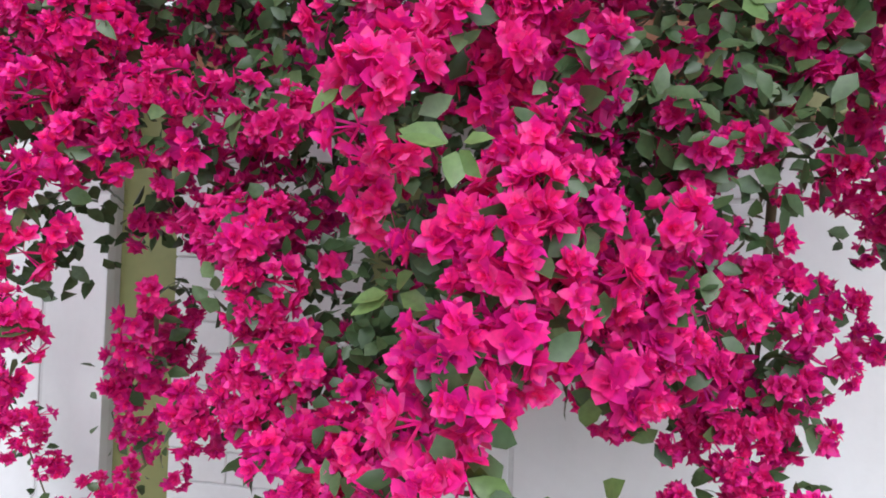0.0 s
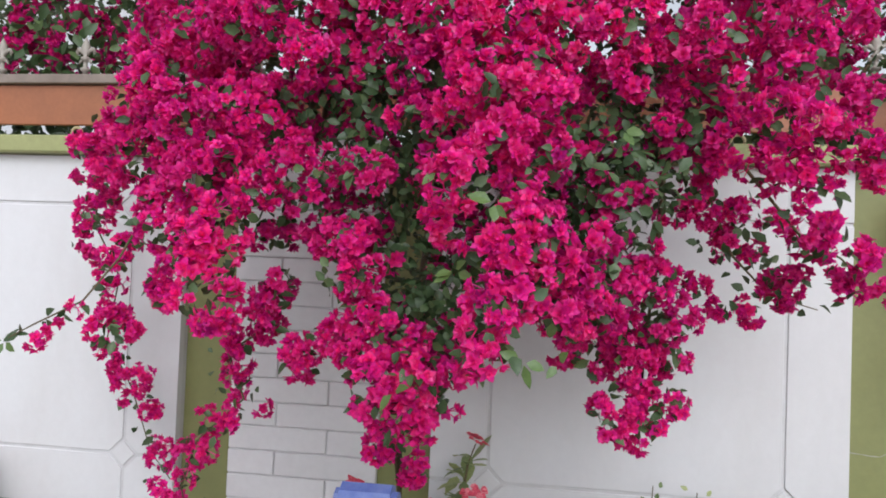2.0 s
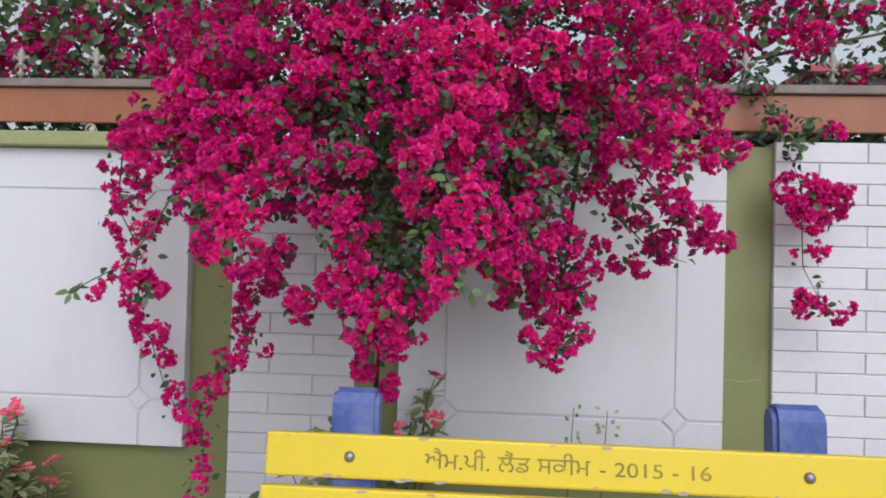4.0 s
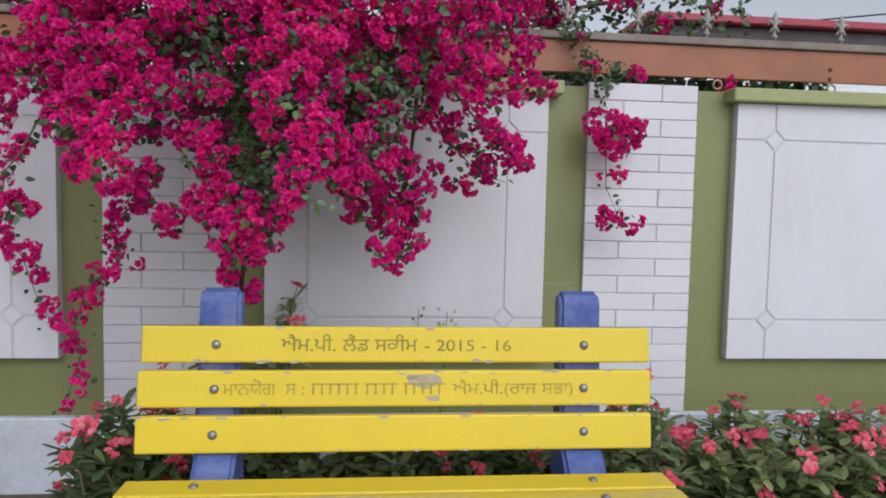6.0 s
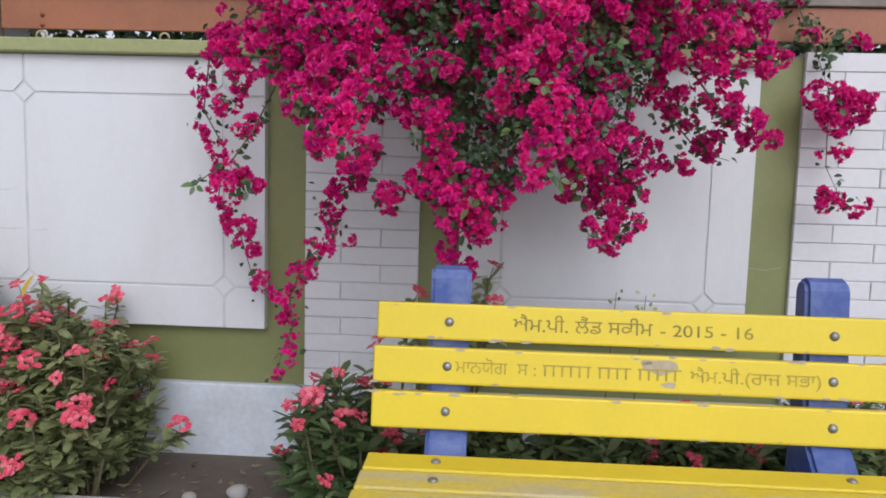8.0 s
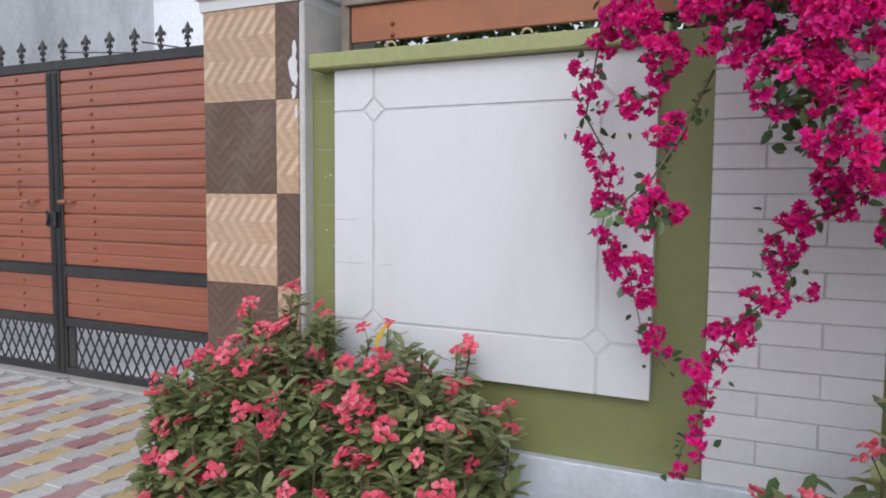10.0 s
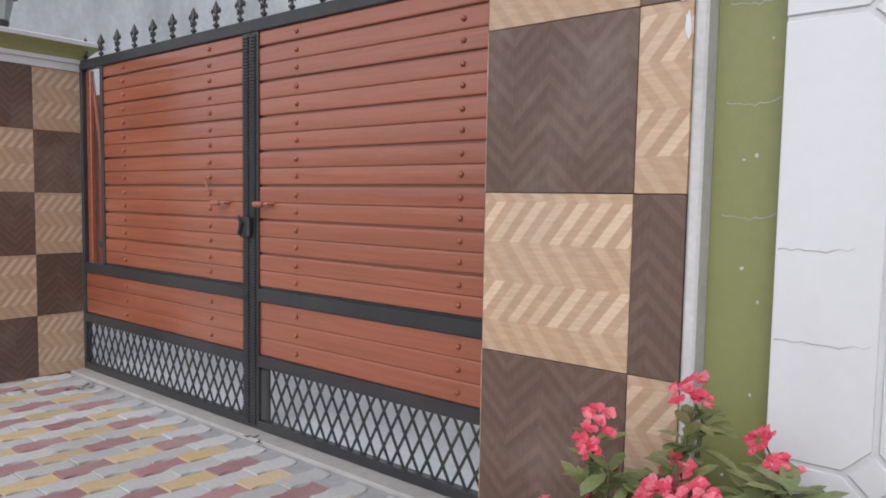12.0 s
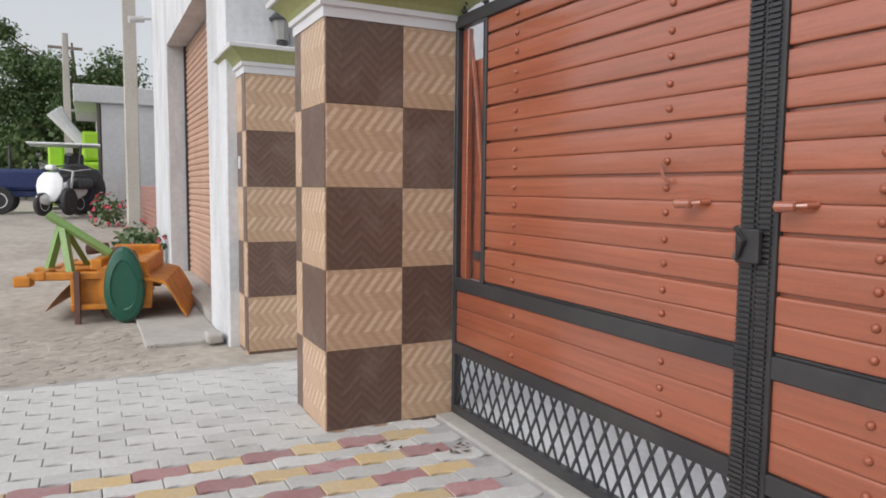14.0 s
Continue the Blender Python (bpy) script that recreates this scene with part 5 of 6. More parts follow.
thorn_bush("thorn bush with coral flowers beside the bench", stems_in(1.20, 1.20, 0.22, 0.24, 0.54, 52, 10, 0.3), 11)
thorn_bush("spreading thorn bush with many coral flower heads", stems_in(1.95, 1.26, 0.58, 0.28, 0.42, 120, 12, 0.4), 13)
thorn_bush("thorn bush with coral flowers farther along the bed", stems_in(2.75, 1.26, 0.48, 0.28, 0.43, 90, 14, 0.35), 15)

# one yellowed leaf among the green
yl = thing("dead_leaf", (-1.918, 1.19, 0.70), "yellowed leaf caught in the thorn bush", "leaf")
part("leaf_blade", joined("", [(blade(0.11, 0.034, -0.25, 0.14, 0.4, 0.75, 0.8), BLADE_T)], plant("yellow_dead_leaf", (0.62, 0.40, 0.05), (0.70, 0.47, 0.07), (0.76, 0.53, 0.10), 0.5, 0.3), None), None, yl, at=pose(0, 0, 0, 20, -78, 40))

# flaked paint on the green strip and spilt plaster on the pillar's corner
def flake(name, cx, y, cz, w, h, seed, material, label, category):
    r = random.Random(seed)
    m = bmesh.new()
    front = [(cx + w * math.cos(t) * r.uniform(0.45, 1.0), cz + h * math.sin(t) * r.uniform(0.55, 1.0)) for t in (k * math.pi / 7 for k in range(14))]
    prism(m, front, y - 0.0025, y + 0.001)
    tagged(part(name, m, material), label, category, name + "s", "structure")


for i, (cx, cz, w, h) in enumerate(((-2.461, 1.290, 0.009, 0.010), (-2.485, 1.282, 0.007, 0.004), (-2.480, 1.060, 0.008, 0.009), (-2.446, 0.993, 0.006, 0.008), (-2.452, 0.80, 0.006, 0.006), (-2.44, 1.52, 0.005, 0.005), (-2.50, 0.62, 0.006, 0.008))):
    flake("paint_flake", cx, 1.755, cz, 0.6 * w, 0.6 * h, 40 + i, PLASTER, "pale flake where the green paint has chipped", "paint flake")
for i, (cx, cz, w, h) in enumerate(((-2.597, 1.800, 0.013, 0.040), (-2.604, 1.735, 0.018, 0.050), (-2.592, 1.690, 0.010, 0.032), (-2.598, 1.630, 0.010, 0.026), (-2.588, 1.55, 0.006, 0.03))):
    flake("plaster_smear", cx, 1.6942 - 0.0006 * i, cz, 1.5 * w, 1.25 * h, 60 + i, WHITE, "white plaster smeared over the pillar's tiled corner", "plaster smear")

# small weeds on the panel's lower edge
for x, z in ((0.385, 0.70), (0.51, 0.69)):
    wd = thing("weed", (x, 1.62, 0.25), "thin green weed seedling against the wall", "weed", "weeds")
    part("stem", tube(bmesh.new(), [(0, 0.0, -0.34), (0.0, 0.03, 0.0), (0.02, 0.0, z - 0.2)], [0.003, 0.003, 0.0015], 5), STEM, wd)
    lv = []
    for k in range(9):
        a, h = rng.random() * 6.283, z - 0.2 - 0.14 * rng.random()
        d = np.array((math.cos(a), -0.3, math.sin(a) * 0.6))
        R1 = frames_for(np.array([[0.2 * rng.normal(), -1, 0.4]]), np.array([a]))[0]
        lv.append((LEAVES[k % 8][0] * 0.5 @ R1.T + np.array((0.02 + 0.03 * math.cos(a), -0.01, h + 0.03 * math.sin(a))), BLADE_T))
    part("leaves", joined("", lv, ELEAF, None), None, wd)

# ---- crumpled bag ----
bag = bmesh.new()
bmesh.ops.create_icosphere(bag, subdivisions=4, radius=1.0)
for v in bag.verts:
    n1 = noise.noise(v.co * 2.2 + Vector((3, 1, 7)))
    n2 = noise.noise(v.co * 5.5)
    v.co *= 1 + 0.22 * n1 + 0.10 * abs(n2)
    v.co = Vector((v.co.x * 0.150, v.co.y * 0.085, max(v.co.z, -0.55) * 0.050))
BAGM = painted("green_thin_plastic", (0.10, 0.50, 0.38), (0.06, 0.36, 0.28), 0.3, 30, 9, 0.6, 0.2)
tagged(part("plastic_bag", bag, BAGM, at=(1.76, 1.00, 0.048), smooth=True), "crumpled sea-green plastic bag lying on the kerb", "bag")

# ---- greenery behind the wall ----
hedge = thing("hedge", (0.0, 2.35, 0.0), "dark green shrubbery filling the bed behind the wall", "hedge")
n = 9000
hp = np.stack([rng.uniform(-2.5, 2.6, n), rng.uniform(2.08, 2.45, n), 2.02 - 0.5 * rng.random(n) ** 1.3 * 1.6], axis=1)
hc, *_ = place(LEAVES, hp, rng.normal(size=(n, 3)) + np.array([0, -0.6, 0.5]), (1.0, 1.9), rng)
joined("foliage", hc, LEAF, hedge)
hb = bmesh.new()
for x in np.linspace(-2.2, 2.0, 15):
    tube(hb, [(x, 2.3, -0.02), (x + 0.05, 2.32, 0.9), (x - 0.04, 2.28, 1.8)], [0.016, 0.012, 0.006], 5)
part("branchwork", hb, STEM, hedge, at=-hedge.location)
n = 950
hp = np.stack([rng.uniform(0.75, 2.05, n), rng.uniform(1.9, 2.25, n), rng.uniform(2.04, 2.62, n)], axis=1)
hp = hp[hp[:, 2] < 2.62 - 0.22 * (hp[:, 0] - 0.75) * (hp[:, 0] - 0.75)]
hc, *_ = place(LEAVES, hp, rng.normal(size=hp.shape) + np.array([0, -0.6, 0.5]), (0.7, 1.2), rng)
joined("foliage", hc, LEAF, boug, "dull green ovate leaves above the fence")
n = 1500
hp = np.stack([rng.uniform(-2.45, -1.0, n), rng.uniform(1.9, 2.25, n), rng.uniform(2.02, 2.62, n)], axis=1)
hc, *_ = place(LEAVES, hp, rng.normal(size=hp.shape) + np.array([0, -0.6, 0.5]), (0.8, 1.5), rng)
joined("foliage", hc, LEAF, boug, "dull green ovate leaves above the fence")

# ---- house behind the gate ----
HOUSE = painted("old_whitewash", (0.86, 0.87, 0.90), (0.70, 0.71, 0.74), 0.8, 20, 0.6, 0.5, 0.3)
house = thing("house", (-11.5, 8.5, 0), "whitewashed two-storey house behind the gate", "house")
part("wall", bx(-19, -7.6, 7.0, 12, -0.3, 7.2), HOUSE, house, at=-house.location)
part("roof", bx(-19.2, -7.4, 6.7, 12.2, 7.2, 7.4, bev=0.02), PLASTER, house, at=-house.location)
part("ledge", bx(-19, -7.6, 6.94, 7.0, 4.05, 4.09, bev=0.01), HOUSE, house, at=-house.location)
shed = thing("shed", (6.0, 6.5, 0), "low white shed with a dark red roof edge", "shed")
part("wall", bx(2.9, 12, 5.05, 8, -0.3, 2.55), HOUSE, shed, at=-shed.location)
part("fascia", bx(2.7, 12, 4.95, 8, 2.55, 2.93, bev=0.02), painted("dark_weathered_fascia", (0.10, 0.085, 0.085), (0.06, 0.05, 0.05), 0.8, 30, 3, 0.6, 0.4), shed, "dark weathered board", at=-shed.location)
part("roof", bx(2.65, 12, 4.85, 8.1, 2.93, 3.0, bev=0.01), painted("dull_red_roof", (0.38, 0.04, 0.07), (0.28, 0.05, 0.06), 0.5, 30, 3, 0.5, 0.2), shed, "dull red roof sheet", at=-shed.location)
tagged(part("cable", tube(bmesh.new(), [(-9, 5.5, 3.0), (-4, 5.2, 2.55), (2, 5, 2.72), (7, 4.9, 3.36), (14, 4.8, 4.6)], 0.008, 6), BLACK), "thin black overhead cable", "cable")
tagged(part("cable", tube(bmesh.new(), [(-7.7, 6.9, 3.15), (-11, 6.6, 3.75), (-18, 6.4, 5.2)], 0.012, 6), BLACK), "thin black cable along the house", "cable")

# ---- shop building with roller shutter ----
SHOP = painted("stained_whitewash", (0.62, 0.63, 0.655), (0.33, 0.335, 0.34), 0.8, 24, 1.8, 0.85, 0.4, stretch=(1, 1, 0.35))
shop = thing("shop_building", (-12.0, 4.5, 0.0), "whitewashed roadside shop building with stained pilasters", "building")
sinv = Matrix.Translation(-shop.location)
part("pilaster", bx(-15.05, -13.1, 1.62, 2.1, -0.2, 5.2, bev=0.01), SHOP, shop, at=sinv)
part("pilaster", bx(-9.86, -9.02, 1.62, 2.1, -0.2, 5.2, bev=0.01), SHOP, shop, at=sinv)
part("lintel", bx(-13.098, -9.862, 1.62, 2.1, 2.92, 5.2), SHOP, shop, at=sinv)
part("wall", bx(-15.05, -9.02, 2.102, 8.0, -0.2, 5.2), SHOP, shop, at=sinv)
part("step", bx(-13.6, -9.2, 1.05, 1.618, -0.2, 0.012, bev=0.008), CONCRETE, shop, "cracked concrete doorstep", at=sinv)
part("threshold", bx(-13.098, -9.862, 1.62, 2.1, -0.2, 0.10), CONCRETE, shop, at=sinv)
SHUT = painted("pink_brown_shutter", (0.46, 0.285, 0.205), (0.36, 0.225, 0.165), 0.5, 40, 1.6, 0.5, 0.2)
sh = bmesh.new()
srows = [[sh.verts.new((x, 1.86 + d, 0.10 + i * 0.0705 + h)) for x in (-13.09, -9.87)] for i in range(40) for d, h in ((0.0, 0.0), (-0.016, 0.018), (-0.016, 0.05))]
for a, b in zip(srows, srows[1:]):
    sh.faces.new((a[0], a[1], b[1], b[0]))
part("shutter", sh, SHUT, shop, "closed pink-brown steel roller shutter", at=sinv)
part("guide_rail", bx(-13.095, -13.04, 1.82, 1.90, 0.1, 2.92), BLACK, shop, at=sinv)
cam_box = bmesh.new()
tube(cam_box, [(-14.95, 1.60, 3.62), (-14.9, 1.48, 3.60)], 0.02, 8)
tube(cam_box, [(-14.9, 1.50, 3.60), (-14.86, 1.30, 3.56)], 0.05, 10)
part("spotlight", cam_box, PLASTER, shop, "small grey outdoor spotlight", at=sinv)
tagged(part("stone_block", bx(-9.28, -9.08, 1.47, 1.59, 0.0, 0.075, bev=0.02, seg=2), CONCRETE), "loose grey stone block on the ground", "stone")

far = thing("flat_roofed_building", (-28, 4, 0.5), "grey plastered flat-roofed building with a projecting canopy", "building")
FAR = painted("grey_cement_render", (0.52, 0.52, 0.53), (0.38, 0.38, 0.39), 0.85, 10, 0.8, 0.6, 0.3)
part("wall", bx(-32, -24, 1.05, 9, 0.2, 3.5), FAR, far, at=-far.location)
part("canopy", bx(-30, -23.9, 0.45, 9.1, 3.3, 3.75, bev=0.02), FAR, far, "projecting concrete canopy slab", at=-far.location)
part("post", bx(-24.15, -24.0, 0.98, 1.08, 0.3, 3.3), painted("dark_post", (0.10, 0.09, 0.08), (0.06, 0.05, 0.05), 0.7), far, at=-far.location)
lw = thing("low_brick_wall", (-19, 1.8, 0.3), "low unplastered red brick wall", "wall")
LB = painted("dull_red_brick", (0.30, 0.15, 0.12), (0.22, 0.16, 0.14), 0.85, 30, 2, 0.6, 0.4, vary=0.12)
part("mortar", bx(-23.8, -15.4, 1.72, 1.92, 0.1, 1.19), GROOVE, lw, at=-lw.location)
bmr = bmesh.new()
for c in range(11):
    for k in range(33):
        x = -23.75 + k * 0.253 + (0.12 if c % 2 else 0)
        if x + 0.24 < -15.4:
            box(bmr, x, x + 0.24, 1.705, 1.75, 0.22 + c * 0.088, 0.30 + c * 0.088)
part("bricks", bmr, LB, lw, at=-lw.location)["kind"] = "stuff"

# ---- poles ----
POLEM = painted("cement_pole", (0.44, 0.41, 0.37), (0.30, 0.27, 0.23), 0.85, 30, 1.2, 0.6, 0.4)


def pole(x, y, z, h, w, label):
    ob = thing("utility_pole", (x, y, z), label, "utility pole", "utility poles")
    m = bmesh.new()
    square_loft(m, -0.001, 0.001, -0.001, 0.001, [(-0.3, w), (h * 0.5, w * 0.85), (h, w * 0.68)])
    bmesh.ops.bevel(m, geom=[e for e in m.edges if abs(e.verts[0].co.z - e.verts[1].co.z) > 0.5], offset=w * 0.25, segments=1, affect="EDGES")
    part("shaft", m, POLEM, ob)
    part("cross_arm", bx(-0.05, 0.05, -0.5, 0.5, h - 0.5, h - 0.42), STEELG, ob)
    return ob


pole(-15.2, 1.32, 0.20, 8.5, 0.10, "square grey cement utility pole beside the road")
p2 = pole(-30.0, 0.20, 0.5, 5.6, 0.13, "thin grey cement utility pole near the trees")
part("sign_arm", bx(-0.03, 0.03, -0.35, 0.35, 3.1, 3.18), PLASTER, p2)

# ---- trees ----
def tree(x, y, z, height, spread, seed, label):
    r = np.random.default_rng(seed)
    ob = thing("tree", (x, y, z), label, "tree", "roadside trees")
    wood = bmesh.new()
    tube(wood, [(0, 0, -0.3), (0.1, 0.05, height * 0.25), (0.0, 0.1, height * 0.55), (0.1, 0, height * 0.85)], [0.28, 0.22, 0.14, 0.04], 8)
    lv = []
    quad = [(np.array([(0, 0, 0), (0.5, 0.32, 0.05), (1.0, 0, -0.1), (0.5, -0.32, 0.05)]), np.array([(0, 1, 2), (0, 2, 3)]))]
    for k in range(26):
        a, h0 = r.random() * 6.283, height * r.uniform(0.2, 0.65)
        rad = spread * r.uniform(0.45, 1.0)
        tipz = min(height * 0.96, h0 + rad * r.uniform(0.2, 0.9))
        tip = np.array((rad * math.cos(a), rad * math.sin(a), tipz))
        tube(wood, [(0, 0.05, h0), tip * np.array((0.5, 0.5, 0)) + np.array((0, 0, (h0 + tipz) / 2 + 0.2)), tip], [0.09, 0.05, 0.02], 5)
        for _ in range(4):
            c = tip * r.uniform(0.6, 1.05) + r.normal(size=3) * 0.35
            s = r.uniform(0.6, 1.15)
            p, d = shell(c, (s, s, s * 0.8), int(r.integers(330, 460)), r, 0.0, 0.35)
            ch, *_ = place(quad, p, d + r.normal(size=d.shape) * 0.6 + np.array([0, 0, 0.5]), (0.11, 0.22), r)
            lv += ch
    part("trunk", wood, STEM, ob, smooth=True)
    me = joined("", lv, TREEL, None)
    part("crown", me, None, ob, "dense dark green leafy crown")
    ob.children[-1].matrix_basis = Matrix.Identity(4)
    return ob


tree(-41, -3.3, 0.5, 7.6, 3.1, 21, "broad leafy roadside tree with a dense crown")
tree(-38, 0.3, 0.5, 7.9, 2.9, 22, "leafy roadside tree behind the tractor")
tree(-43, 4.2, 0.5, 6.0, 2.6, 23, "lower leafy tree behind the flat roof")
tree(-42, -7.5, 0.5, 8.0, 3.2, 24, "tall leafy roadside tree")
hedge2 = thing("undergrowth", (-36, -1, 0.5), "dark green undergrowth below the trees", "undergrowth")
n = 1600
hp = np.stack([rng.uniform(-38, -35, n), rng.uniform(-8, 4, n), 0.5 + 2.6 * rng.random(n) ** 0.8], axis=1)
hc, *_ = place(LEAVES, hp, rng.normal(size=hp.shape) + np.array([0.6, 0, 0.5]), (4.5, 8.0), rng)
joined("foliage", hc, TREEL, hedge2)

# ---- rotary tiller by the road ----
ORANGE = painted("orange_tiller_paint", (0.56, 0.20, 0.012), (0.28, 0.11, 0.02), 0.5, 40, 7, 0.9, 0.2)
TGREEN = painted("light_green_mast", (0.17, 0.30, 0.09), (0.22, 0.22, 0.10), 0.5, 40, 8, 0.5, 0.2)
DGREEN = painted("dark_green_cover", (0.012, 0.085, 0.055), (0.03, 0.10, 0.07), 0.3, 40, 5, 0.4, 0.05)
OILY = painted("rusty_gearbox", (0.13, 0.055, 0.04), (0.07, 0.05, 0.04), 0.6, 40, 12, 0.7, 0.3)
til = thing("rotary_tiller", (-10.40, 0.885, -0.02), "orange rotary tiller with green chain cover standing by the road", "farm implement")
def tiller_part(name, bmx, mat_, label="", smooth=False):
    return part(name, bmx, mat_, til, label, at=pose(0, 0, 0, 0, 0, -12), smooth=smooth)
cov = bmesh.new()
oval = [(0.09 + 0.165 * math.cos(t) * (1 - 0.14 * math.sin(t)), 0.345 + 0.335 * math.sin(t)) for t in (k * 6.283 / 20 for k in range(20))]
rings = [[cov.verts.new((xx, 0.09 + (y - 0.09) * sc, 0.345 + (z - 0.345) * sc)) for y, z in oval] for xx, sc in ((0.0, 1.0), (0.06, 1.0), (0.085, 0.92), (0.10, 0.66), (0.088, 0.62))]
for a, b in zip(rings, rings[1:]):
    for k in range(20):
        cov.faces.new((a[k], a[(k + 1) % 20], b[(k + 1) % 20], b[k]))
cov.faces.new(rings[-1])
cov.faces.new(rings[0][::-1])
bmesh.ops.recalc_face_normals(cov, faces=cov.faces)
tiller_part("chain_cover", cov, DGREEN, "dark green oval chain cover")
plate = bmesh.new()
pl = [(-0.10, 0.14), (-0.14, 0.30), (-0.08, 0.48), (0.02, 0.62), (0.16, 0.62), (0.24, 0.46), (0.32, 0.38), (0.30, 0.14)]
pa, pb = ([plate.verts.new((xx, y, z)) for y, z in pl] for xx in (-0.045, -0.008))
plate.faces.new(pa)
plate.faces.new(pb[::-1])
for k in range(len(pl)):
    plate.faces.new((pa[k], pb[k], pb[(k + 1) % len(pl)], pa[(k + 1) % len(pl)]))
bmesh.ops.recalc_face_normals(plate, faces=plate.faces)
tiller_part("side_plate", plate, ORANGE)
body = bmesh.new()
box(body, -1.25, -0.05, -0.16, 0.22, 0.42, 0.50, bev=0.015)
box(body, -1.25, -0.05, -0.20, -0.10, 0.46, 0.56, bev=0.012)
box(body, -1.25, -0.05, 0.16, 0.26, 0.40, 0.54, bev=0.012)
box(body, -1.28, -1.22, -0.22, 0.24, 0.15, 0.60, bev=0.02)
tiller_part("body", body, ORANGE, "orange steel body beams")
front = bmesh.new()
box(front, -0.10, -0.03, -0.70, -0.05, 0.38, 0.45, bev=0.012)
box(front, -0.62, -0.54, -0.70, -0.05, 0.38, 0.45, bev=0.012)
box(front, -1.22, -0.02, -0.62, -0.55, 0.38, 0.46, bev=0.012)
box(front, -0.13, -0.01, -0.80, -0.66, 0.33, 0.42, bev=0.012)
box(front, -0.66, -0.52, -0.78, -0.64, 0.34, 0.44, bev=0.012)
box(front, -0.09, -0.03, -0.36, -0.28, 0.10, 0.44, bev=0.01)
tiller_part("hitch_bracket", front, ORANGE)
flap = bmesh.new()
arc = [(0.24, 0.375), (0.32, 0.365), (0.42, 0.335), (0.48, 0.24), (0.55, 0.10), (0.60, 0.03)]
va = [[flap.verts.new((x, y, z + o)) for y, z in arc] for x, o in ((-1.2, 0), (0.03, 0), (-1.2, 0.03), (0.03, 0.03))]
for k in range(len(arc) - 1):
    flap.faces.new((va[0][k], va[1][k], va[1][k + 1], va[0][k + 1]))
    flap.faces.new((va[2][k + 1], va[3][k + 1], va[3][k], va[2][k]))
    flap.faces.new((va[1][k], va[3][k], va[3][k + 1], va[1][k + 1]))
hood = bmesh.new()
harc = [(-0.58 + 0.035 * k, 0.10 + 0.30 * math.sin(k * 0.157)) for k in range(11)]
hv0 = [[hood.verts.new((x, y, z)) for y, z in harc] for x in (-1.2, -0.08)]
for k in range(10):
    hood.faces.new((hv0[0][k], hv0[1][k], hv0[1][k + 1], hv0[0][k + 1]))
box(hood, -0.12, -0.06, -0.30, -0.10, 0.12, 0.42, bev=0.02)
tiller_part("rotor_hood", hood, ORANGE, "curved orange rotor hood")
tiller_part("rear_flap", flap, ORANGE, "curved orange rear flap")
rot = bmesh.new()
tube(rot, [(-1.2, 0.0, 0.24), (-0.05, 0.0, 0.24)], 0.05, 10)
for k in range(9):
    xx = -1.12 + k * 0.125
    for j in range(4):
        a = j * 1.571 + k * 0.5
        tube(rot, [(xx, 0.04 * math.cos(a), 0.24 + 0.04 * math.sin(a)), (xx, 0.20 * math.cos(a), 0.24 + 0.20 * math.sin(a)), (xx + 0.05, 0.22 * math.cos(a + 0.35), 0.24 + 0.22 * math.sin(a + 0.35))], [0.016, 0.014, 0.008], 5)
tiller_part("rotor", rot, OILY, "rusty bladed rotor")
gb = bmesh.new()
bmesh.ops.create_icosphere(gb, subdivisions=2, radius=0.13, matrix=Matrix.Translation((-0.62, -0.06, 0.52)) @ Matrix.Diagonal((1.2, 1.3, 0.85, 1)))
tube(gb, [(-0.60, -0.15, 0.62), (-0.60, -0.34, 0.60)], 0.05, 10)
tiller_part("gearbox", gb, OILY, "oily brown gearbox", True)
for pts, w in (([(-0.383, -0.602, 0.938), (-0.291, -0.073, 0.585)], 0.042), ([(-0.407, -0.50, 0.86), (-0.36, -0.607, 0.44)], 0.040), ([(-0.395, -0.49, 0.85), (-0.174, -0.383, 0.42)], 0.040), ([(-0.42, -0.49, 0.84), (-0.70, -0.36, 0.45)], 0.036)):
    tiller_part("mast_bar", tube(bmesh.new(), pts, w, 4), TGREEN, "light green mast bar")
for bxx in (-1.0, -0.35):
    tiller_part("stay", tube(bmesh.new(), [(bxx, -0.60, 0.42), (bxx, -0.15, 0.46), (bxx, 0.22, 0.44)], 0.03, 6), ORANGE)
    tiller_part("hitch_pin", tube(bmesh.new(), [(bxx - 0.10, -0.66, 0.40), (bxx + 0.14, -0.66, 0.40)], 0.03, 8), OILY, "rusty hitch pin")
tiller_part("skid", bx(-0.06, 0.0, -0.36, 0.30, 0.12, 0.17, bev=0.01), ORANGE)
tiller_part("stand", bx(-0.02, 0.025, -0.32, -0.275, -0.01, 0.46), OILY, "dark steel parking stand")

# ---- parked machines in the distance ----
RUBBER = painted("black_rubber", (0.03, 0.03, 0.032), (0.07, 0.065, 0.06), 0.8, 40, 10, 0.5, 0.3)
NAVY = painted("navy_tractor_paint", (0.02, 0.035, 0.13), (0.05, 0.06, 0.14), 0.4, 40, 6, 0.5, 0.1)
LIMEG = painted("lime_machine_paint", (0.35, 0.62, 0.03), (0.22, 0.42, 0.04), 0.45, 40, 4, 0.5, 0.1)
PALE = painted("pale_panel", (0.80, 0.81, 0.82), (0.66, 0.68, 0.70), 0.45, 40, 5, 0.5, 0.1)


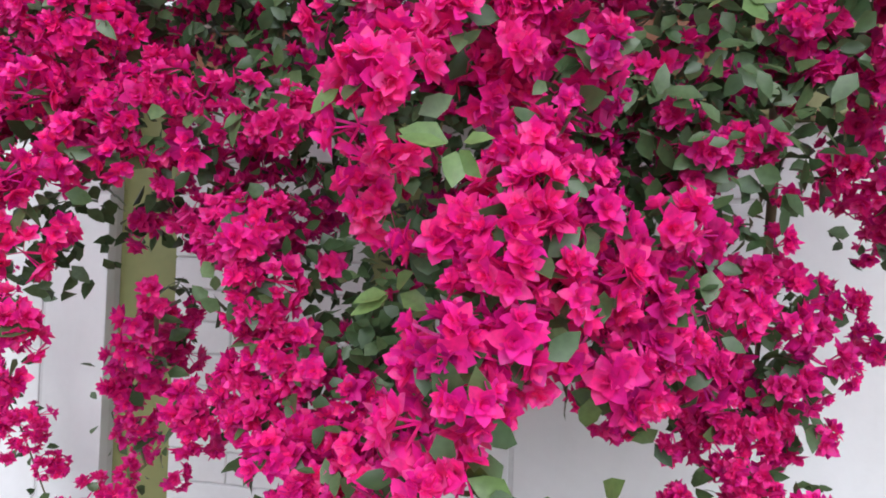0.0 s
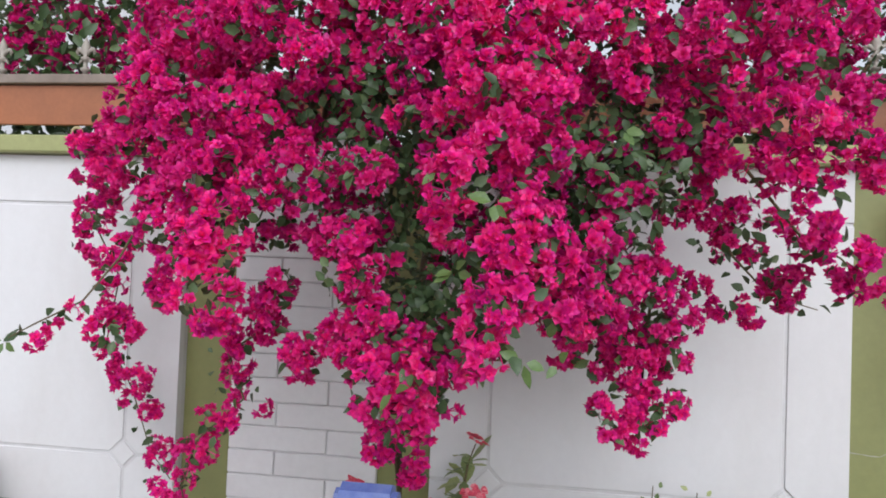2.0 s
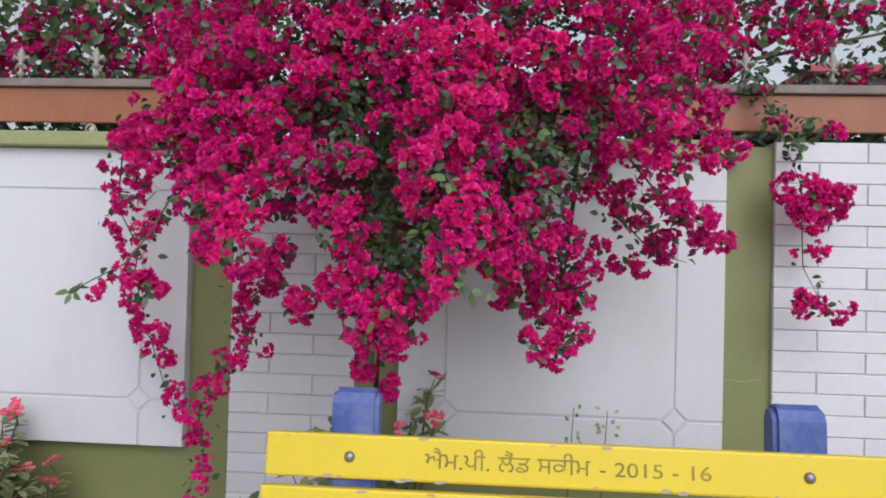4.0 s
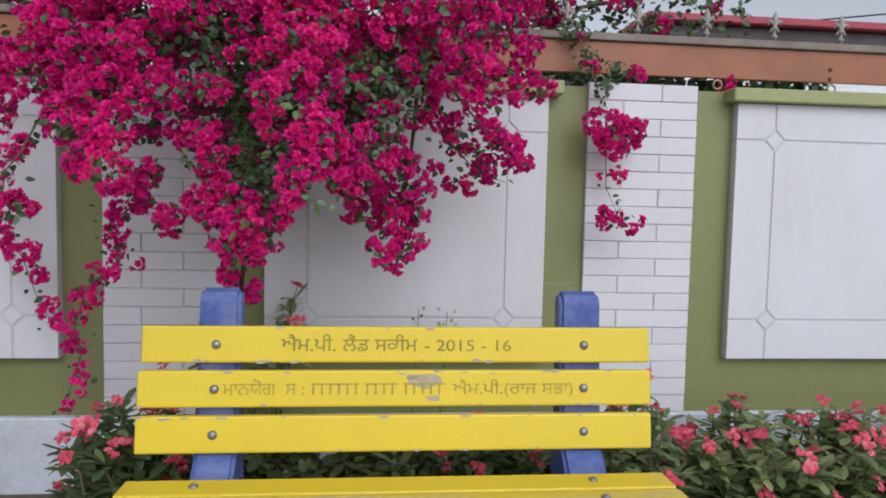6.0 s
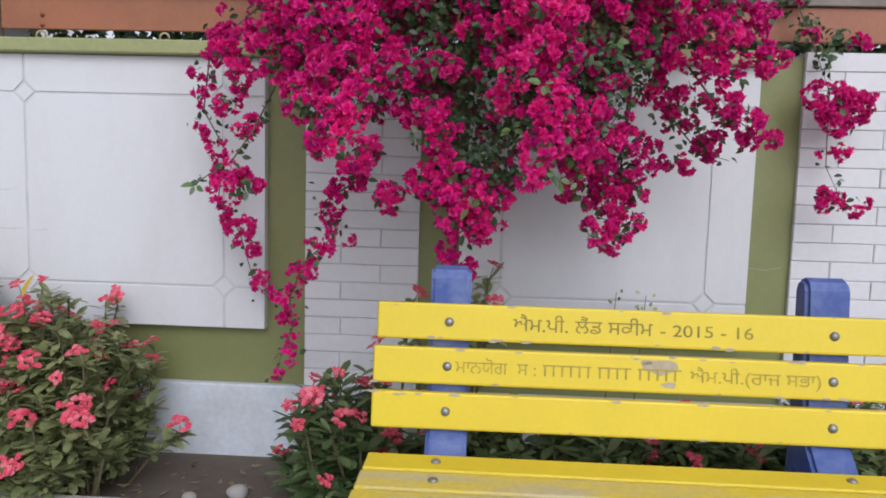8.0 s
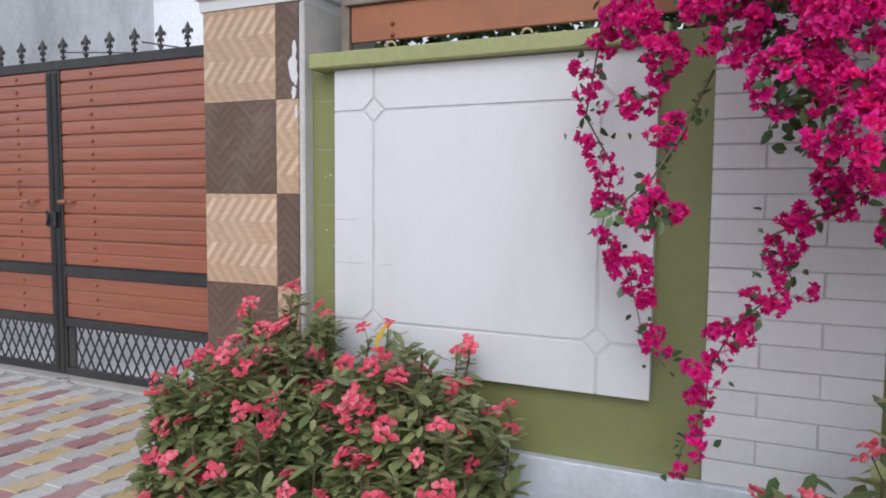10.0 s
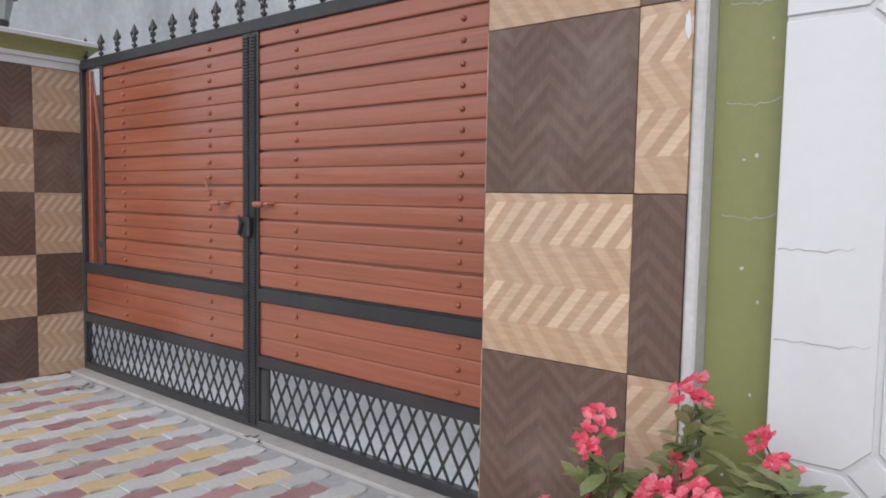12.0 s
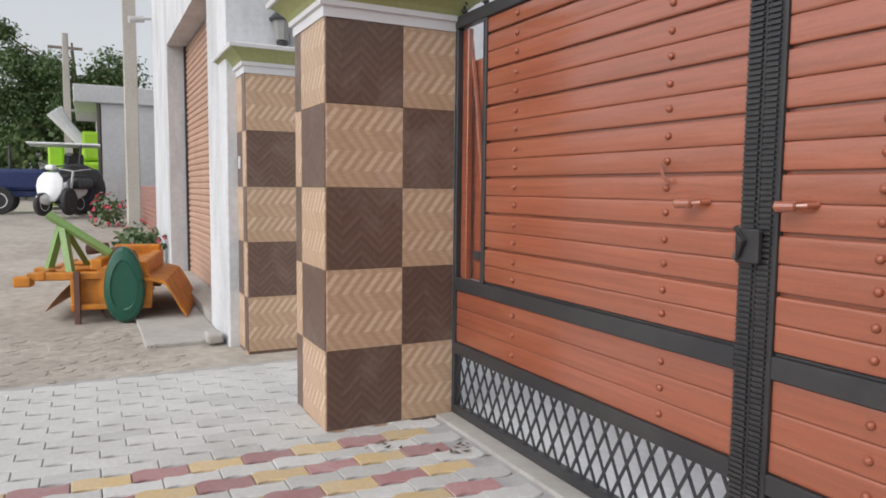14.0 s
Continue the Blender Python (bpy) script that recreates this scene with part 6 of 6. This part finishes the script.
def wheel(parent, x, y, z, rad, width, rim_mat, turn=0):
    w = part("wheel", lathe(bmesh.new(), [(rad * 0.55, -width / 2), (rad * 0.92, -width / 2), (rad, -width * 0.32), (rad, width * 0.32), (rad * 0.92, width / 2), (rad * 0.55, width / 2)], 20), RUBBER, parent, at=Matrix.Translation((x, y, z)) @ pose(0, 0, 0, 0, 0, turn) @ pose(0, 0, 0, 0, 90))
    part("rim", lathe(bmesh.new(), [(rad * 0.14, -width * 0.34), (rad * 0.30, -width * 0.30), (rad * 0.52, -width * 0.52), (rad * 0.56, -width * 0.52), (rad * 0.56, width * 0.52), (rad * 0.52, width * 0.52), (rad * 0.30, width * 0.30), (rad * 0.14, width * 0.34)], 16), rim_mat, w, "painted wheel rim")
    return w


tr = thing("tractor", (-22.0, -0.2, 0.55), "dark blue tractor with white rims and a canopy", "tractor")
tm = bmesh.new()
box(tm, -0.35, 0.35, -1.25, 0.10, 0.50, 0.98, bev=0.08, seg=2)
box(tm, -0.28, 0.28, -1.3, 0.4, 0.36, 0.52, bev=0.03)
part("hood", tm, NAVY, tr, "dark blue engine hood")
part("mudguard", bx(-0.75, 0.75, 0.25, 1.15, 0.85, 1.0, bev=0.06, seg=2), NAVY, tr)
part("seat", bx(-0.22, 0.22, 0.45, 0.85, 0.98, 1.35, bev=0.06, seg=2), RUBBER, tr)
part("canopy", bx(-0.65, 0.65, -0.25, 1.2, 1.52, 1.57, bev=0.02), PALE, tr, "pale sheet canopy")
for x in (-0.55, 0.55):
    part("canopy_post", tube(bmesh.new(), [(x, 0.75, 0.98), (x, 0.8, 1.53)], 0.025, 6), BLACK, tr)
    wheel(tr, x * 1.1, -0.80, 0.29, 0.30, 0.17, PALE)
    wheel(tr, x * 1.2, 0.72, 0.55, 0.56, 0.34, NAVY)
part("exhaust", tube(bmesh.new(), [(0.2, -0.6, 0.95), (0.2, -0.6, 1.5)], 0.03, 8), BLACK, tr)

hv = thing("harvester", (-25.5, 0.55, 0.55), "lime green combine harvester parked beside the building", "harvester")
for nm, a in (("body", (-1.2, 1.2, -0.35, 1.6, 0.45, 1.25)), ("hopper", (-1.1, 1.1, 0.05, 1.5, 1.28, 2.05)), ("header", (-1.4, 1.4, -1.0, -0.45, 0.1, 0.5))):
    part(nm, bx(*a, bev=0.08, seg=2), LIMEG, hv)
part("cab", bx(-0.5, 0.5, -0.75, -0.37, 1.0, 1.7, bev=0.05), LIMEG, hv)
part("spout", tube(bmesh.new(), [(0.9, 0.2, 1.6), (1.0, -0.3, 2.2), (1.05, -0.55, 2.55)], [0.14, 0.16, 0.22], 8), PALE, hv, "pale unloading spout")
for x in (-1.0, 1.0):
    wheel(hv, x, 0.2, 0.48, 0.48, 0.35, LIMEG)
    wheel(hv, x, 1.3, 0.32, 0.32, 0.25, LIMEG)

sc = thing("scooter", (-20.4, 0.02, 0.545), "white motor scooter parked on its stand", "scooter")
apron = bmesh.new()
prof = [(0.30, 0.16), (0.45, 0.27), (0.62, 0.32), (0.78, 0.29), (0.90, 0.16)]
fr = [[apron.verts.new((0.06 + 0.10 * math.cos(t) - 0.16 * (z - 0.3), w * math.sin(t), z)) for t in (-1.3, -0.65, 0.0, 0.65, 1.3)] for z, w in prof]
bk = [[apron.verts.new((v.co.x - 0.05, v.co.y * 0.94, v.co.z)) for v in row] for row in fr]
for k in range(len(prof) - 1):
    for q in range(4):
        apron.faces.new((fr[k][q], fr[k][q + 1], fr[k + 1][q + 1], fr[k + 1][q]))
        apron.faces.new((bk[k][q + 1], bk[k][q], bk[k + 1][q], bk[k + 1][q + 1]))
part("apron", apron, PALE, sc, "curved white front apron", smooth=True)
mg = bmesh.new()
bmesh.ops.create_icosphere(mg, subdivisions=2, radius=1, matrix=Matrix.Translation((0.20, 0.0, 0.34)) @ Matrix.Diagonal((0.25, 0.09, 0.14, 1)))
part("mudguard", mg, PALE, sc, "white front mudguard", smooth=True)
part("footboard", bx(-0.50, 0.05, -0.14, 0.14, 0.26, 0.33, bev=0.03), RUBBER, sc, "black footboard")
bdm = bmesh.new()
bmesh.ops.create_icosphere(bdm, subdivisions=3, radius=1, matrix=Matrix.Translation((-0.72, 0.0, 0.55)) @ Matrix.Diagonal((0.42, 0.16, 0.20, 1)))
part("body", bdm, PALE, sc, "rounded white rear body", smooth=True)
part("seat", bx(-1.05, -0.38, -0.14, 0.14, 0.76, 0.86, bev=0.045, seg=2), RUBBER, sc, "black seat")
part("handlebar", tube(bmesh.new(), [(-0.16, -0.36, 1.06), (-0.06, 0.0, 1.02), (-0.16, 0.36, 1.06)], 0.018, 6), BLACK, sc)
part("headlight", bx(-0.12, 0.04, -0.10, 0.10, 0.95, 1.06, bev=0.04, seg=2), PALE, sc, "white headlight cowl")
for s in (-1, 1):
    mr = part("mirror", bx(-0.02, 0.0, -0.06, 0.06, -0.035, 0.035, bev=0.008), BLACK, sc, "black mirror", at=(-0.12, s * 0.36, 1.28))
    part("mirror_stalk", tube(bmesh.new(), [(0.0, -s * 0.06, -0.24), (0.0, 0.0, -0.03)], 0.008, 5), BLACK, mr)
for x in (0.24, -0.85):
    wheel(sc, x, 0.0, 0.24, 0.24, 0.10, PALE, 90)
sc.rotation_euler.z = radians(-36)
mb = thing("motorcycle", (-20.8, 0.52, 0.55), "dark motorcycle parked next to the scooter", "motorcycle")
for x in (0.5, -0.75):
    wheel(mb, x, 0.05, 0.29, 0.29, 0.11, BLACK, 90)
part("tank", bx(-0.35, 0.25, -0.12, 0.2, 0.55, 0.80, bev=0.07, seg=2), BLACK, mb)
part("seat", bx(-0.95, -0.36, -0.10, 0.18, 0.60, 0.74, bev=0.05, seg=2), RUBBER, mb)
part("fork", tube(bmesh.new(), [(0.5, 0.05, 0.3), (0.28, 0.05, 0.92)], 0.03, 6), ZINC, mb)
part("handlebar", tube(bmesh.new(), [(0.2, -0.3, 0.98), (0.28, 0.05, 0.93), (0.2, 0.4, 0.98)], 0.014, 6), ZINC, mb)

mb.rotation_euler.z = radians(-25)

# ---- flowering shrubs by the road ----
def road_shrub(x, y, z, rx, ry, rz, label, seed, heads=8):
    r = np.random.default_rng(seed)
    ob = thing("roadside_shrub", (x, y, z), label, "shrub", "roadside shrubs")
    p, d = shell((0, 0, rz * 0.8), (rx, ry, rz), 260, r, 0.0, 0.3)
    a, *_ = place(LEAVES, p, d + r.normal(size=d.shape), (1.4, 2.4), r)
    part("foliage", joined("", a, LEAF, None), None, ob)
    p, d = shell((0, 0, rz * 0.8), (rx, ry, rz), heads, r, 0.0, 0.8)
    a, *_ = place(HEADS, p, d + np.array([0, 0, 0.5]), (0.9, 1.4), r)
    part("bloom", joined("", a, CORAL, None), None, ob)["kind"] = "stuff"
    part("stalk", tube(bmesh.new(), [(0, 0, -0.1), (0.02, 0, rz)], [0.03, 0.01], 5), STEM, ob)


road_shrub(-13.6, 1.33, 0.10, 0.35, 0.28, 0.36, "small flowering shrub by the shop pilaster", 31)
road_shrub(-14.4, 1.25, 0.15, 0.30, 0.24, 0.28, "small flowering shrub by the pole", 32)
road_shrub(-18.6, 1.05, 0.38, 0.55, 0.35, 0.38, "low red-flowering shrub by the brick wall", 33, 30)

# ---- rough stones and litter where the paving ends ----
r = random.Random(12)
cob = bmesh.new()
for _ in range(420):
    x, y = r.uniform(-10.2, -8.45), r.uniform(-0.6, 1.25)
    s = r.uniform(0.02, 0.055)
    pts = [(x + s * math.cos(t) * r.uniform(0.8, 1.25), y + 1.3 * s * math.sin(t) * r.uniform(0.8, 1.2)) for t in (k * 6.283 / 7 for k in range(7))]
    h = r.uniform(-0.019, -0.012)
    top = [cob.verts.new((px, py, h)) for px, py in pts]
    low = [cob.verts.new((px + (px - x) * 0.12, py + (py - y) * 0.12, -0.03)) for px, py in pts]
    cob.faces.new(top)
    for k in range(7):
        cob.faces.new((low[k], low[(k + 1) % 7], top[(k + 1) % 7], top[k]))
tagged(part("rubble", cob, DIRT), "flat worn stones set in the dirt road edge", "stones", kind="stuff")
lt = bmesh.new()
for _ in range(70):
    x, y = r.uniform(-2.0, -0.6), r.uniform(1.08, 1.6)
    s, a = r.uniform(0.012, 0.035), r.uniform(0, 3.14)
    vs = [lt.verts.new((x + s * math.cos(a) * u - 0.4 * s * math.sin(a) * v, y + s * math.sin(a) * u + 0.4 * s * math.cos(a) * v, -0.083 + r.uniform(0.001, 0.012))) for u, v in ((-1, 0), (0, -1), (1, 0), (0, 1))]
    lt.faces.new(vs)
tagged(part("leaf_litter", lt, painted("dry_leaf", (0.24, 0.17, 0.10), (0.34, 0.29, 0.24), 0.9, 40, 30, 0.6, 0.2)), "dry fallen leaves on the soil", "leaf litter", kind="stuff")
pl = bmesh.new()
for cx, cy, n in ((-6.56, 1.90, 6), (-6.42, 2.12, 6), (-6.40, 2.23, 5), (-4.88, 2.26, 4), (-9.15, 1.1, 6)):
    for _ in range(n):
        x, y, s, a = cx + r.gauss(0, 0.05), cy + r.gauss(0, 0.04), r.uniform(0.012, 0.028), r.uniform(0, 3.14)
        vs = [pl.verts.new((x + s * math.cos(a) * u - 0.4 * s * math.sin(a) * v, y + s * math.sin(a) * u + 0.4 * s * math.cos(a) * v, 0.003 + h)) for u, v, h in ((-1, 0, 0.006), (0, -1, 0.001), (1, 0, 0.008), (0, 1, 0.002))]
        pl.faces.new(vs)
tagged(part("leaf_litter", pl, painted("dark_dry_leaf", (0.10, 0.07, 0.05), (0.20, 0.15, 0.10), 0.9, 40, 30, 0.6, 0.2)), "dark dry leaves fallen on the paving", "leaf litter", kind="stuff")
for x, y, s in ((-1.12, 1.30, 0.045), (-0.98, 1.22, 0.035), (-1.30, 1.25, 0.03)):
    stn = bmesh.new()
    bmesh.ops.create_icosphere(stn, subdivisions=2, radius=s)
    for v in stn.verts:
        v.co *= 1 + 0.25 * noise.noise(v.co * 30)
        v.co.z *= 0.65
    tagged(part("stone", stn, CONCRETE, at=(x, y, -0.085 + 0.4 * s), smooth=True), "small grey stone lying on the soil", "stone", "loose stones")

# ---- pier bricks ----
BRICK_MESH = {}
for ob, (x0, x1) in zip(PIER_OBS, PIERS):
    for c in range(19):
        z0 = 0.252 + c * 0.0807
        cut = x0 + (x1 - x0) * (0.318 if c % 2 else 0.664)
        for a, b in ((x0, cut), (cut, x1)):
            w = round(b - a - 0.004, 3)
            if w not in BRICK_MESH:
                BRICK_MESH[w] = mesh_of(bx(-w / 2, w / 2, -0.012, 0.012, -0.0386, 0.0386, bev=0.003), "brick", BRICKW)
            part("brick", BRICK_MESH[w], None, ob, at=Vector(((a + b) / 2, PIER_Y + 0.008 + 0.0015 * math.sin(c * 5 + a * 9), z0 + 0.0388)) - ob.location)

# ---- wavy pavers before the gate ----
PW, PL = 0.1125, 0.2220


def paver_mesh(material):
    m = bmesh.new()
    g, amp = 0.0022, 0.032
    side = [(-0.5, 0.5), (-0.40, 0.12), (-0.27, 0.0), (-0.14, 0.2), (0.0, 0.5), (0.14, 0.8), (0.27, 1.0), (0.40, 0.88), (0.5, 0.5)]
    lft = [(-PW / 2 + g + amp * (s - 0.5), t * (PL - 2 * g)) for t, s in side]
    rgt = [(PW / 2 - g + amp * (s - 0.5), t * (PL - 2 * g)) for t, s in reversed(side)]
    top = [m.verts.new((x, y, 0.0)) for x, y in lft + rgt]
    low = [m.verts.new((x, y, -0.04)) for x, y in lft + rgt]
    f = m.faces.new(top)
    for i in range(len(top)):
        m.faces.new((low[i], low[(i + 1) % len(low)], top[(i + 1) % len(top)], top[i]))
    bmesh.ops.recalc_face_normals(m, faces=m.faces)
    bmesh.ops.bevel(m, geom=list(f.edges), offset=0.0035, segments=1, affect="EDGES")
    return mesh_of(m, "paver", material)


PAVER = {"g": paver_mesh(PAVEG), "y": paver_mesh(PAVEY), "m": paver_mesh(PAVEM)}
paving = tagged(part("paving", bx(-8.42, -2.93, -2.6, 2.30, -0.3, -0.012), GROOVE), "interlocking paving in grey, yellow and maroon before the gate", "paving", kind="structure")
spots = []
for i in range(-18, 32):
    x = -6.47 + i * PW
    for j in range(-12, 14):
        y = 1.49 + (j + 0.5) * PL + (PL / 2 if i % 2 else 0)
        if -8.36 < x < -2.98 and -1.2 < y < 2.19:
            if i % 2 == 0 and i >= -2:
                kind_ = "y" if (j - i // 2) % 2 else "m"
            else:
                kind_ = "g"
            spots.append((x, y, kind_))
spots.sort(key=lambda s: (s[0] + 5.6) ** 2 / 2.2 + (s[1] - 1.7) ** 2)
pr = random.Random(3)
rest_v = {"g": [], "y": [], "m": []}
for k, (x, y, c) in enumerate(spots):
    z = pr.uniform(-0.0025, 0.0005)
    if k < 300:
        part("paver", PAVER[c], None, paving, at=(x, y, z))
    else:
        rest_v[c].append((x, y, z))
for c, lst in rest_v.items():
    me0 = PAVER[c]
    me0.calc_loop_triangles()
    v0 = np.array([v.co for v in me0.vertices])
    t0 = np.array([t.vertices for t in me0.loop_triangles])
    if lst:
        far_p = part("pavers", joined("", [(v0 + np.array(p), t0) for p in lst], me0.materials[0], None), None, paving)
        far_p.data.polygons.foreach_set("use_smooth", [False] * len(far_p.data.polygons))
        far_p["kind"] = "stuff"
